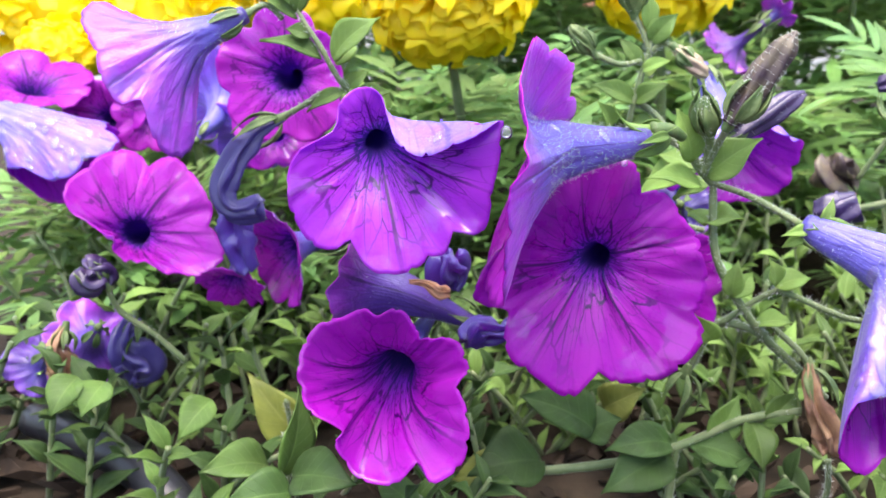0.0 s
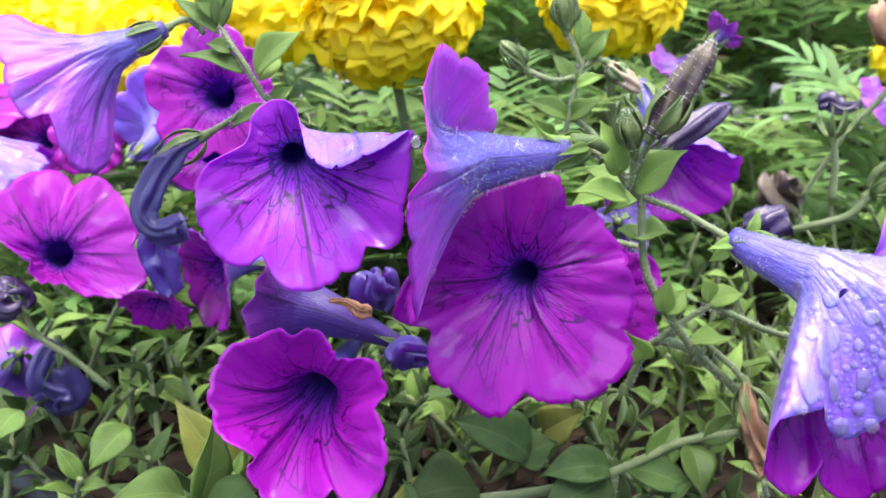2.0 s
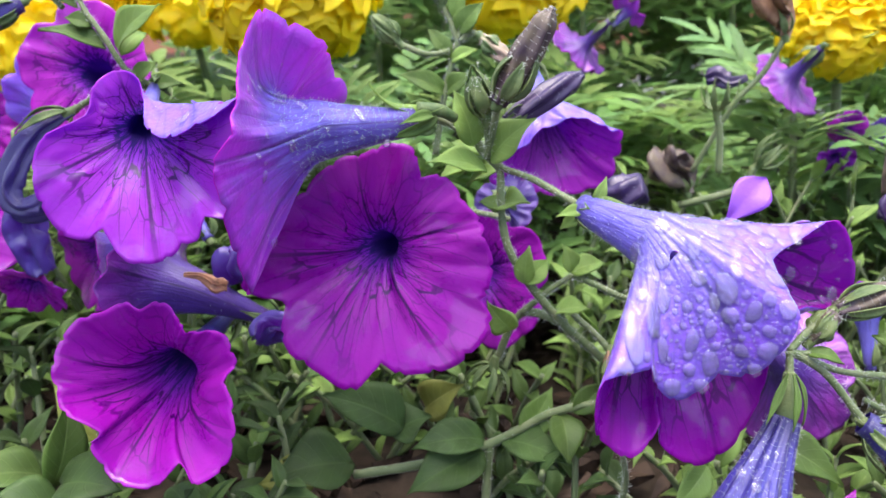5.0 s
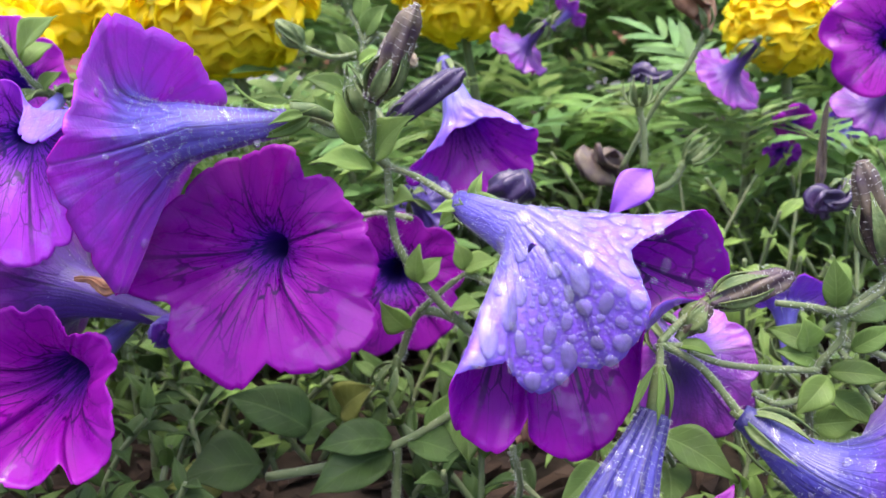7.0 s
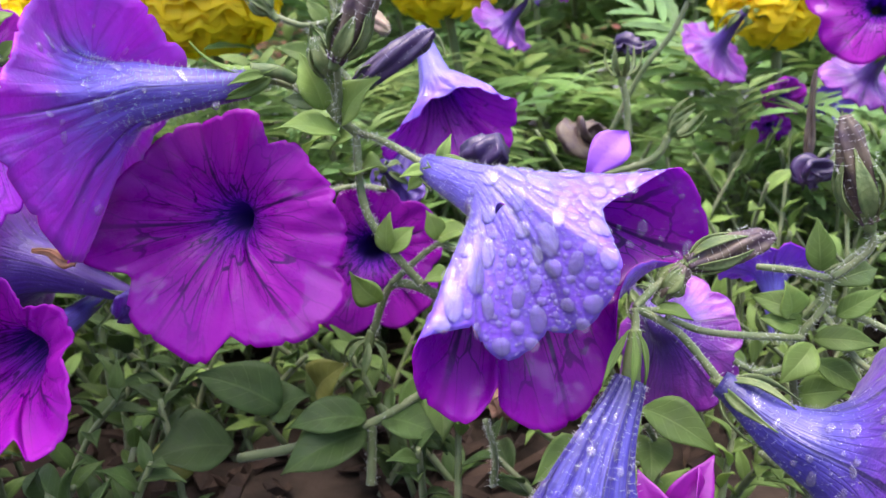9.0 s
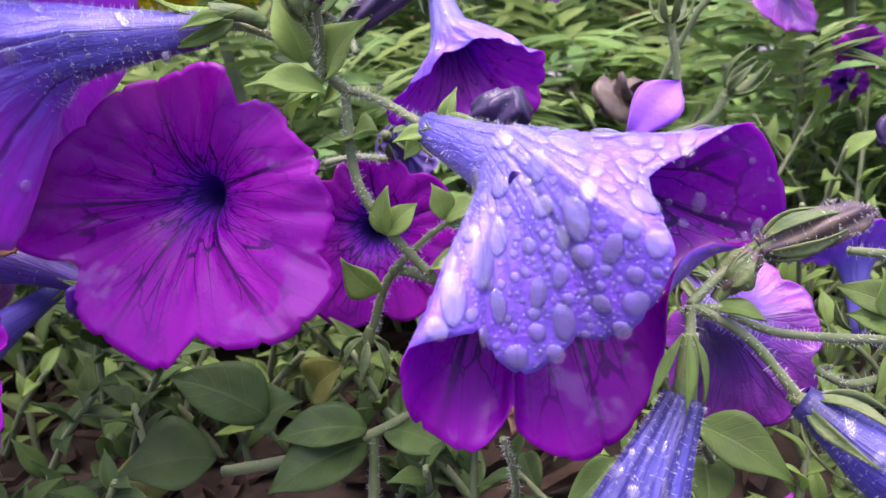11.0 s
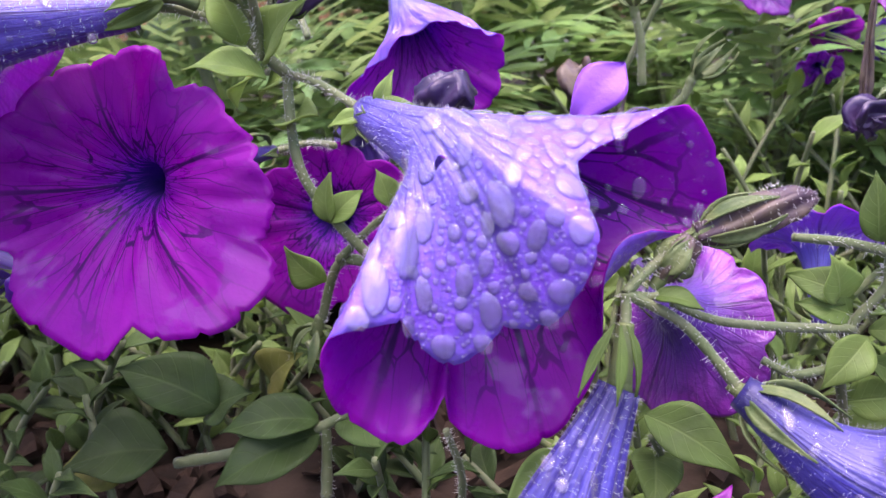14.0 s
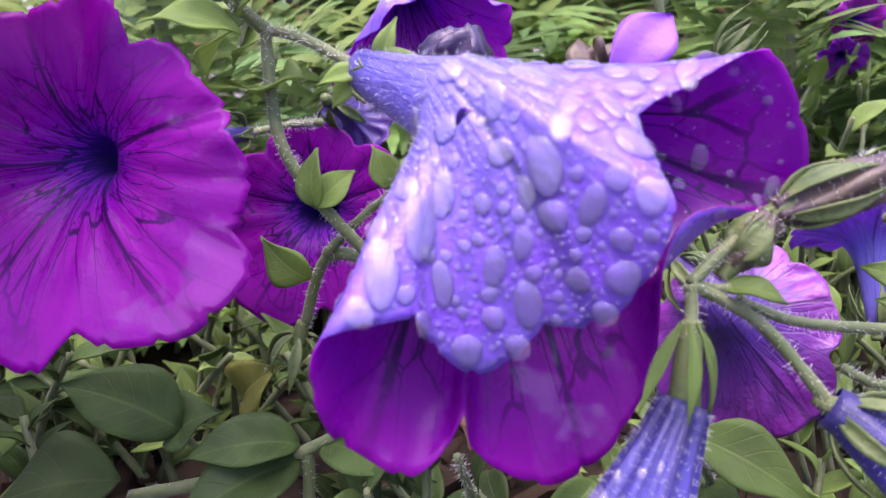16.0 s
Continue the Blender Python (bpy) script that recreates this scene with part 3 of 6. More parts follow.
def drop_mesh(stretch=1.0, seed=0):
    """A flattened bead of water on the plane z = 0, one unit across; x is its long way."""
    vs, fs = [], []
    m, k = 14, 6
    rng = random.Random(seed)
    ph = rng.uniform(0, 6)
    for j in range(k + 1):
        a = j / k * math.pi / 2
        r, z = 0.5 * math.cos(a) ** 0.85 if j < k else 0.0, 0.14 * math.sin(a)
        for i in range(m):
            th = 2 * math.pi * i / m
            w = 1 + 0.07 * math.sin(2 * th + ph) + 0.05 * math.sin(3 * th + 2 * ph)
            vs.append((r * math.cos(th) * w * stretch, r * math.sin(th) * w, z))
    for j in range(k):
        for i in range(m):
            fs.append((j * m + i, j * m + (i + 1) % m, (j + 1) * m + (i + 1) % m, (j + 1) * m + i))
    return mesh_of("water_drop", vs, fs, [WATER])


DROPS = [drop_mesh(1.0, 1), drop_mesh(1.15, 2), drop_mesh(1.5, 3), drop_mesh(1.9, 4), drop_mesh(1.1, 5)]


def bead(parent, at, size, seed=0):
    """A hanging round drop."""
    vs, fs = [], []
    m, k = 14, 10
    for j in range(k + 1):
        a = math.pi * j / k
        for i in range(m):
            th = 2 * math.pi * i / m
            vs.append(V(at) + Vector((math.sin(a) * math.cos(th), math.sin(a) * math.sin(th), math.cos(a) * (1.25 if j < k / 2 else 0.95))) * size / 2)
    for j in range(k):
        for i in range(m):
            fs.append((j * m + i, (j + 1) * m + i, (j + 1) * m + (i + 1) % m, j * m + (i + 1) % m))
    return part("water_drop", mesh_of("water_drop", vs, fs, [WATER]), parent, "clear hanging water drop")


def wet_with_drops(co, count, size, toward, seed=0, rows=(0.3, 0.99), limit=0.25, small=0, power=2.2, inside=False, beyond=-9.0):
    """Beads of water on the outside of a corolla wherever it is turned towards the given way, or on its inside;
    beyond: only where x is greater."""
    side = -1.0 if inside else 1.0
    rng = random.Random(seed)
    me = co.data
    toward = V(toward).normalized()
    ok = [p for p in me.polygons if V(p.normal).dot(toward) * side > limit and p.center.x > beyond and rows[0] <= p.index / len(me.polygons) <= rows[1]]
    taken = []
    if not ok:
        return
    area = [p.area for p in ok]
    tries = 0
    fine_vs, fine_fs = [], []
    while len(taken) < count + small and tries < 15000:
        tries += 1
        p = rng.choices(ok, area)[0]
        big = len(taken) < count
        f = 1 - len(taken) / max(1, count)
        d = size * (0.16 + 0.84 * f**power) * rng.uniform(0.8, 1.15) if big else size * rng.uniform(0.05, 0.17)
        c = V(p.center)
        if not big:
            c += Vector((rng.uniform(-1, 1), rng.uniform(-1, 1), rng.uniform(-1, 1))) * p.area ** 0.5 * 0.4
            c -= V(p.normal) * (c - V(p.center)).dot(V(p.normal))
        c += V(p.normal) * (-0.00035 if inside else 0.0)
        if any((c - q).length < 0.53 * (d + e) for q, e in taken):
            continue
        taken.append((c, d))
        z = V(p.normal) * side
        x = (Vector((0, 0, -1)) - z * (-z.z)).normalized()
        y = z.cross(x)
        if not big:
            o = len(fine_vs)
            for r, h in ((0.5, 0.0), (0.40, 0.14), (0.2, 0.2)):
                fine_vs += [c + (x * math.cos(t * 0.7854) + y * math.sin(t * 0.7854)) * (r * d) + z * (h * d + 0.00003) for t in range(8)]
            fine_fs += [(o + m * 8 + t, o + m * 8 + (t + 1) % 8, o + m * 8 + 8 + (t + 1) % 8, o + m * 8 + 8 + t) for m in (0, 1) for t in range(8)]
            fine_fs.append(tuple(o + 16 + t for t in range(8)))
            continue
        ob = new("water_drop", DROPS[rng.choice((0, 0, 1, 2, 3, 4)) if d > size * 0.4 else rng.choice((0, 1, 4))])
        ob.parent = co
        rot = Matrix((x, y, z)).transposed().to_quaternion() @ Euler((0, 0, rng.uniform(-0.35, 0.35))).to_quaternion()
        ob.matrix_basis = Matrix.LocRotScale(c + z * 0.00005, rot, (d, d, d))
    if fine_vs:
        part("water_spray", mesh_of("water_spray", fine_vs, fine_fs, [WATER]), co, "spray of tiny clear water droplets")


# ---- ground, distance ----
def ground():
    vs, fs = [], []
    n = 90
    for j in range(n + 1):
        for i in range(n + 1):
            px = (i / n - 0.5) * 2
            py = j / n * 2 - 1
            x = 0.05 + math.copysign(abs(px) ** 3, px) * 600 + px * 0.5
            y = 0.25 + math.copysign(abs(py) ** 3, py) * 600 + py * 0.5
            near = math.exp(-((x - 0.05) ** 2 + (y - 0.25) ** 2) / 0.5)
            z = near * (0.006 * noise.noise(Vector((x * 30, y * 30, 0))) + 0.003 * noise.noise(Vector((x * 110, y * 110, 3))))
            vs.append((x, y, z - 0.3 * smooth01((math.hypot(x - 0.05, y - 0.25) - 1.6) / 0.6)))
    for j in range(n):
        for i in range(n):
            a = j * (n + 1) + i
            fs.append((a, a + 1, a + n + 2, a + n + 1))
    ob = new("ground", mesh_of("ground", vs, fs, [SOIL]))
    return tagged(ob, "dark damp flower-bed soil", "soil", kind="structure")


ground()


# ---- petunias, the large near flowers ----
UP = (0, 0.2, 1)

OPEN_UPPER_LOBES = [
    (110, (0.0264, 0.2035, 0.1309)), (96, (0.0313, 0.2045, 0.1324)), (85, (0.0369, 0.2050, 0.1334)), (72, (0.0420, 0.2050, 0.1306)),
    (62, (0.0434, 0.2040, 0.1246)), (52, (0.0481, 0.2040, 0.1243)), (31, (0.0545, 0.2030, 0.1188)), (14, (0.0591, 0.2015, 0.1123)),
    (4, (0.0609, 0.2000, 0.1089)), (-12, (0.0628, 0.1990, 0.0999)), (-26, (0.0615, 0.1970, 0.0933))]
OPEN_LOWER_LOBES = [
    (-32, (0.0595, 0.1960, 0.0910)), (-40, (0.0616, 0.1945, 0.0845)), (-54, (0.0555, 0.1910, 0.0768)), (-70, (0.0459, 0.1890, 0.0732)),
    (-84, (0.0369, 0.1880, 0.0730)), (-92, (0.0317, 0.1885, 0.0756)), (-104, (0.0231, 0.1860, 0.0701)), (-124, (0.0104, 0.1880, 0.0770)),
    (-138, (0.0050, 0.1900, 0.0844))]
OPEN_SIDE_LOBE = [
    (-149, (0.0058, 0.1925, 0.0927)), (-157, (-0.0004, 0.1910, 0.0953)), (-165, (-0.0036, 0.1890, 0.1004)), (176, (0.0030, 0.1890, 0.1130)),
    (150, (0.0128, 0.1940, 0.1233)), (128, (0.0200, 0.1990, 0.1285))]
flower("open magenta-purple petunia with dark veins and violet throat", (0.0490, 0.2495, 0.1017), (0.0329, 0.2095, 0.1040), None, (0, 0.2, 1), OPEN_UPPER_LOBES + OPEN_LOWER_LOBES + OPEN_SIDE_LOBE,
       r1=0.0043, r0=0.0018, seed=3, notch=0.0, ruffle=0.0011, flow=0.32, nl=30, nth=180, ribs=(112, 16, -64, -122, 184), stem=[(0.0490, 0.2495, 0.1017), (0.0590, 0.2519, 0.1030), (0.0701, 0.2298, 0.1056)])

FOLDED_TOP_LOBE = [
    (76, (-0.0262, 0.1980, 0.1460), (-0.0260, 0.2030, 0.1476), 1.5), (90, (-0.0285, 0.2015, 0.1515), (-0.0295, 0.2040, 0.1452), 1.0), (105, (-0.0332, 0.2016, 0.1528)), (130, (-0.0386, 0.1995, 0.1498)),
    (158, (-0.0406, 0.1960, 0.1429), (-0.0380, 0.2000, 0.1405), 1.0)]
FOLDED_LEFT_LOBE = [
    (188, (-0.0490, 0.1900, 0.1378), (-0.0407, 0.1970, 0.1365), 1.0), (207, (-0.0516, 0.1880, 0.1294)), (222, (-0.0507, 0.1870, 0.1219)), (238, (-0.0462, 0.1860, 0.1146)),
    (249, (-0.0398, 0.1855, 0.1132)), (256, (-0.0356, 0.1855, 0.1154), (-0.0331, 0.1930, 0.1260), 1.0)]
FOLDED_LOWER_LOBES = [
    (265, (-0.0311, 0.1830, 0.1098)), (275, (-0.0259, 0.1820, 0.1075)), (286, (-0.0193, 0.1810, 0.1090), (-0.0249, 0.1920, 0.1255), 1.0), (294, (-0.0150, 0.1805, 0.1126)),
    (301, (-0.0107, 0.1800, 0.1140)), (308, (-0.0084, 0.1800, 0.1192)), (319, (-0.0022, 0.1792, 0.1196), (-0.0151, 0.1900, 0.1291), 1.0), (334, (0.0006, 0.1787, 0.1290)),
    (357, (0.0025, 0.1778, 0.1428), (-0.0122, 0.1870, 0.1385), 1.0)]
FOLDED_OVER_LOBE = [
    (8, (0.0025, 0.1770, 0.1483), (-0.0094, 0.1880, 0.1433), 1.2), (16, (-0.0027, 0.1782, 0.1447), (-0.0004, 0.1825, 0.1486), 2.0), (28, (-0.0093, 0.1800, 0.1413), (-0.0085, 0.1890, 0.1478), 2.4), (42, (-0.0156, 0.1825, 0.1392), (-0.0156, 0.1950, 0.1472), 2.4),
    (56, (-0.0213, 0.1860, 0.1404), (-0.0219, 0.1995, 0.1472), 2.4), (66, (-0.0240, 0.1910, 0.1426), (-0.0253, 0.2020, 0.1477), 2.2)]
FOLDED, FOLDED_COROLLA = flower("open purple petunia with one petal folded forward", (-0.0374, 0.2413, 0.1458), (-0.0297, 0.2042, 0.1382), None, (0, 0.2, 1), FOLDED_TOP_LOBE + FOLDED_LEFT_LOBE + FOLDED_LOWER_LOBES + FOLDED_OVER_LOBE,
       r1=0.0038, ribs=(105, 30, 336, 282, 212), seed=7, notch=0.0, nth=180, nl=30, handed=True, inner=INNER_COOL, outer=OUTER_WET, ruffle=0.0007, r0=0.0018, stem=[(-0.0374, 0.2413, 0.1458), (-0.0415, 0.2400, 0.1486), (-0.0446, 0.2387, 0.1514)])

FUNNEL_UPPER_LOBES = [
    (150, (-0.0484, 0.1830, 0.0883)), (133, (-0.0421, 0.1848, 0.0931)), (113, (-0.0333, 0.1860, 0.0962)), (103, (-0.0291, 0.1853, 0.0943)),
    (92, (-0.0240, 0.1860, 0.0963)), (70, (-0.0186, 0.1842, 0.0915)), (50, (-0.0170, 0.1836, 0.0892)), (22, (-0.0106, 0.1830, 0.0897)),
    (0, (-0.0058, 0.1818, 0.0845)), (-12, (-0.0050, 0.1806, 0.0808)), (-24, (-0.0079, 0.1788, 0.0770))]
FUNNEL_LOWER_LOBES = [
    (-38, (-0.0043, 0.1749, 0.0710)), (-50, (-0.0040, 0.1719, 0.0643)), (-62, (-0.0072, 0.1691, 0.0581)), (-74, (-0.0141, 0.1675, 0.0547)),
    (-84, (-0.0183, 0.1698, 0.0600)), (-94, (-0.0245, 0.1679, 0.0554)), (-106, (-0.0326, 0.1681, 0.0558)), (-118, (-0.0369, 0.1699, 0.0597)),
    (-130, (-0.0402, 0.1718, 0.0639)), (-145, (-0.0382, 0.1731, 0.0672)), (-160, (-0.0466, 0.1749, 0.0718)), (-175, (-0.0495, 0.1776, 0.0775)),
    (165, (-0.0497, 0.1803, 0.0828))]
flower("funnel-shaped magenta petunia, wet along its lower lip", (-0.0146, 0.2275, 0.0795), (-0.0236, 0.2040, 0.0738), None, (0, 0.2, 1), FUNNEL_UPPER_LOBES + FUNNEL_LOWER_LOBES,
       r1=0.0050, seed=11, notch=0.0, ruffle=0.0009, r0=0.0018, nth=180, flow=0.50, ribs=(160, 45, -52, -108, -165))

# the flower turned sideways between the two, its tube in full view
SIDE_NEAR_LOBES = [
    (20, (0.0023, 0.1700, 0.1035), (0.0135, 0.1840, 0.1308), 1.1), (40, (0.0026, 0.1600, 0.1156), (0.0124, 0.1780, 0.1332), 1.1), (62, (0.0027, 0.1520, 0.1278)), (88, (0.0030, 0.1490, 0.1376), (0.0122, 0.1700, 0.1379), 1.0),
    (106, (0.0060, 0.1500, 0.1433)), (124, (0.0062, 0.1550, 0.1483), (0.0082, 0.1710, 0.1432), 1.3)]
SIDE_BACK_LOBES = [
    (142, (0.0060, 0.1610, 0.1540), (0.0058, 0.1750, 0.1459), 1.8), (158, (0.0061, 0.1680, 0.1600)), (172, (0.0097, 0.1750, 0.1677), (0.0063, 0.1810, 0.1471), 2.4), (186, (0.0145, 0.1820, 0.1649)),
    (198, (0.0185, 0.1870, 0.1611)), (210, (0.0210, 0.1930, 0.1573), (0.0078, 0.1880, 0.1449), 2.4), (228, (0.0231, 0.2010, 0.1515)), (248, (0.0228, 0.2080, 0.1424), (0.0082, 0.1910, 0.1422), 2.4),
    (280, (0.0116, 0.2120, 0.1253)), (312, (0.0011, 0.2000, 0.1078), (0.0092, 0.1920, 0.1331), 1.2), (348, (0.0003, 0.1840, 0.1020), (0.0136, 0.1900, 0.1312), 1.1)]
SIDE, SIDE_COROLLA = flower("violet petunia seen from the side, downy blue tube", (0.0414, 0.1959, 0.1398), (0.0181, 0.188, 0.1387), None, (0, -0.96, 0.28), SIDE_NEAR_LOBES + SIDE_BACK_LOBES,
       r1=0.0078, handed=True, ribs=(88, 30, 165, 245, 300), seed=13, hairs=2600, notch=0.0, nth=170, r0=0.0034, stem=[(0.0414, 0.1959, 0.1398), (0.0473, 0.2011, 0.1397), (0.0556, 0.2090, 0.1348), (0.0652, 0.2115, 0.1250)], sep=0, inner=INNER_PINK, outer=OUTER_ROSE)
part("calyx", tube_mesh([(0.0520, 0.2005, 0.1401), (0.0480, 0.1980, 0.1424), (0.0424, 0.1960, 0.1428)], 0.0013, 0.0021, SEPAL, sides=10, n=5, wob=0.03), SIDE, "pale green downy calyx")
for k, (b, tip, w, nz) in enumerate([((0.0488, 0.1970, 0.1434), (0.0295, 0.1900, 0.1472), 0.0036, (0, -0.5, 0.9)), ((0.0473, 0.1950, 0.1411), (0.0345, 0.1900, 0.1361), 0.0034, (0, -0.9, -0.3)), ((0.0472, 0.1990, 0.1429), (0.0374, 0.2000, 0.1434), 0.0030, (0, 0.4, 0.9)), ((0.0460, 0.1930, 0.1419), (0.0382, 0.1890, 0.1405), 0.0030, (0, -0.9, 0.4))]):
    part("sepal", leaf_mesh(b, tip, w, nz, -0.35 if k == 0 else 0.2, 0.35, LEAF_PALE if k == 0 else LEAF, seed=40 + k, nu=4, nv=10, widest=0.35), SIDE, "narrow pale green sepal")
bead(SIDE, (0.0345, 0.1900, 0.1353), 0.0020)

# the wet flower on the end of the branch
WET_HOOD = [
    (0, (0.1387, 0.1720, 0.1176), (0.1229, 0.1750, 0.1165), 1.0), (12, (0.1298, 0.1680, 0.1147)), (23, (0.1223, 0.1630, 0.1114), (0.1130, 0.1640, 0.1150), 1.0), (36, (0.1229, 0.1550, 0.1061)),
    (48, (0.1233, 0.1510, 0.1009), (0.1110, 0.1540, 0.1124), 1.2), (58, (0.1200, 0.1520, 0.0931)), (68, (0.1151, 0.1540, 0.0872), (0.1068, 0.1550, 0.1089), 1.2), (78, (0.1090, 0.1560, 0.0861)),
    (90, (0.1044, 0.1570, 0.0811)), (101, (0.0995, 0.1570, 0.0796), (0.0986, 0.1580, 0.1054), 1.2), (112, (0.0948, 0.1560, 0.0846)), (123, (0.0928, 0.1540, 0.0901)),
    (138, (0.0869, 0.1510, 0.0899), (0.0913, 0.1600, 0.1039), 1.2), (151, (0.0818, 0.1500, 0.0885), (0.0893, 0.1630, 0.1031), 1.2)]
WET_LOWER_LOBES = [
    (164, (0.0797, 0.1510, 0.0824)), (178, (0.0820, 0.1540, 0.0727), (0.0910, 0.1740, 0.0868), 1.2), (194, (0.0894, 0.1570, 0.0661)), (208, (0.0953, 0.1590, 0.0682), (0.0974, 0.1760, 0.0799), 1.0),
    (218, (0.0982, 0.1600, 0.0725)), (228, (0.0994, 0.1620, 0.0648)), (242, (0.1076, 0.1640, 0.0587), (0.1065, 0.1770, 0.0779), 1.0), (258, (0.1155, 0.1660, 0.0590)),
    (274, (0.1214, 0.1680, 0.0644), (0.1183, 0.1780, 0.0804), 1.0), (290, (0.1262, 0.1690, 0.0751), (0.1227, 0.1790, 0.0855), 1.0)]
WET_FOLDED_LOBE = [
    (302, (0.1271, 0.1670, 0.0929), (0.1292, 0.1750, 0.0800), 1.6), (314, (0.1328, 0.1690, 0.0976), (0.1392, 0.1780, 0.0876), 1.8), (325, (0.1436, 0.1740, 0.0957), (0.1465, 0.1800, 0.0923), 1.2), (333, (0.1491, 0.1760, 0.0990), (0.1365, 0.1820, 0.0994), 1.0),
    (343, (0.1472, 0.1740, 0.1093)), (352, (0.1427, 0.1720, 0.1177), (0.1307, 0.1800, 0.1121), 1.0)]
WET, WET_COROLLA = flower("rain-soaked lavender petunia with hooded petals", (0.0844, 0.1935, 0.1175), (0.0994, 0.178, 0.1126), None, (0, -0.96, 0.28), WET_HOOD + WET_LOWER_LOBES + WET_FOLDED_LOBE,
       r1=0.0078, ribs=(68, 184, 258, 330), seed=17, ruffle=0.0005, hairs=1500, notch=0.0, nth=190, nl=30, handed=True, outer=OUTER_WET, r0=0.0036, stem=[(0.0844, 0.1947, 0.1175), (0.0738, 0.2035, 0.1229), (0.0652, 0.2115, 0.1250)], sep=0.004, spread=0.8)
for k, (b, tip) in enumerate([((0.0873, 0.1918, 0.1182), (0.0905, 0.1918, 0.1257)), ((0.0847, 0.1915, 0.1173), (0.0776, 0.1892, 0.1166)), ((0.0870, 0.1918, 0.1184), (0.0955, 0.1889, 0.1191)), ((0.0841, 0.1912, 0.1161), (0.0786, 0.1921, 0.1121))]):
    part("sepal", leaf_mesh(b, tip, 0.0034, (0.1, -0.8, 0.5), 0.3, 0.3, LEAF_PALE, seed=k, nu=4, nv=9), WET, "narrow fresh green sepal")

# dark patch added on the hood for the shaded gap where the lobes overlap
part("tear", leaf_mesh((0.0992, 0.1655, 0.1114), (0.1026, 0.1655, 0.1127), 0.0036, (-0.2, -0.9, 0.3), 0.1, 0.1, INNER, seed=9, nu=4, nv=6), WET, "small dark magenta patch standing for the gap at the fold")

# upper left, sideways
DROOPING_LOBES = [
    (10, (-0.0871, 0.2220, 0.1337), (-0.0847, 0.2270, 0.1540), 1.0), (28, (-0.0880, 0.2140, 0.1313)), (45, (-0.0924, 0.2090, 0.1371), (-0.0888, 0.2210, 0.1586), 1.0), (60, (-0.0950, 0.2080, 0.1478)),
    (75, (-0.1009, 0.2080, 0.1481)), (92, (-0.1054, 0.2090, 0.1551), (-0.0921, 0.2190, 0.1632), 1.0), (108, (-0.1075, 0.2120, 0.1609)), (122, (-0.1111, 0.2150, 0.1656)),
    (138, (-0.1130, 0.2190, 0.1697), (-0.0956, 0.2220, 0.1668), 1.2), (155, (-0.1105, 0.2240, 0.1742)), (180, (-0.1072, 0.2320, 0.1722), (-0.0958, 0.2300, 0.1669), 1.4), (215, (-0.1049, 0.2400, 0.1690)),
    (260, (-0.1006, 0.2450, 0.1619), (-0.0934, 0.2360, 0.1628), 1.2), (310, (-0.0949, 0.2400, 0.1483), (-0.0886, 0.2340, 0.1558), 1.0), (345, (-0.0886, 0.2310, 0.1373))]
flower("pale violet petunia seen from behind, drooping", (-0.0721, 0.2380, 0.1705), (-0.0850, 0.2298, 0.1640), None, (0, -0.96, 0.28), DROOPING_LOBES,
       r1=0.0062, seed=19, hairs=900, notch=0.0, nth=160, handed=True, r0=0.0026, ribs=(30, 85, 145, 215, 290), stem=[(-0.0721, 0.2380, 0.1705), (-0.0662, 0.2408, 0.1732), (-0.0613, 0.2407, 0.1691)], sep=0.012, spread=0.3, outer=OUTER)
flower("open pinkish petunia with a dark blue throat", (-0.0725, 0.3149, 0.1484), (-0.0679, 0.2784, 0.1481), (-0.08, -0.97, 0.2), UP,
       [(90, 0.022, 12, -15), (18, 0.018, 12, -10), (-54, 0.023, 12, -10), (-126, 0.023, 12, -10), (162, 0.023, 12, -20)], seed=23, inner=INNER_PINK)
flower("open bright magenta petunia, rain-wet", (-0.1227, 0.2843, 0.0890), (-0.1187, 0.2500, 0.0978), None, (0, 0.2, 1), [
        (160, (-0.1368, 0.2400, 0.1157)), (140, (-0.1340, 0.2520, 0.1216)), (118, (-0.1276, 0.2620, 0.1248)), (98, (-0.1206, 0.2640, 0.1228)),
        (88, (-0.1165, 0.2620, 0.1192)), (74, (-0.1096, 0.2640, 0.1222)), (58, (-0.1023, 0.2600, 0.1180)), (36, (-0.0927, 0.2520, 0.1099)),
        (10, (-0.0917, 0.2460, 0.1015)), (-10, (-0.0851, 0.2380, 0.0931)), (-30, (-0.0899, 0.2320, 0.0886)), (-60, (-0.0993, 0.2300, 0.0901)),
        (-85, (-0.1087, 0.2290, 0.0935)), (-115, (-0.1172, 0.2300, 0.0976)), (-145, (-0.1206, 0.2320, 0.1027)), (178, (-0.1330, 0.2360, 0.1085))],
       r1=0.0048, seed=29, notch=0.05, ruffle=0.0016, flow=0.22, ribs=(140, 58, 5, -75, 190), inner=INNER_PINK)
flower("dark purple petunia half hidden under the others", (-0.0461, 0.2622, 0.0917), (-0.0632, 0.2569, 0.0913), (-0.75, -0.6, -0.1), UP,
       [(90, 0.016, 40, -15), (18, 0.016, 30, -10), (-54, 0.02, 30, -10), (-126, 0.02, 30, -10), (162, 0.02, 30, -20)], seed=37)
flower("dark purple petunia seen from behind, low in the plant", (0.0007, 0.2166, 0.0778), (-0.0300, 0.2150, 0.0905), (-0.9, 0.2, 0.1), UP,
       [(90, 0.016, 40, -15), (18, 0.016, 30, -10), (-54, 0.02, 30, -10), (-126, 0.02, 30, -10), (162, 0.02, 30, -20)], seed=41, r1=0.009, start=50, outer=OUTER_PLUM, hairs=150)
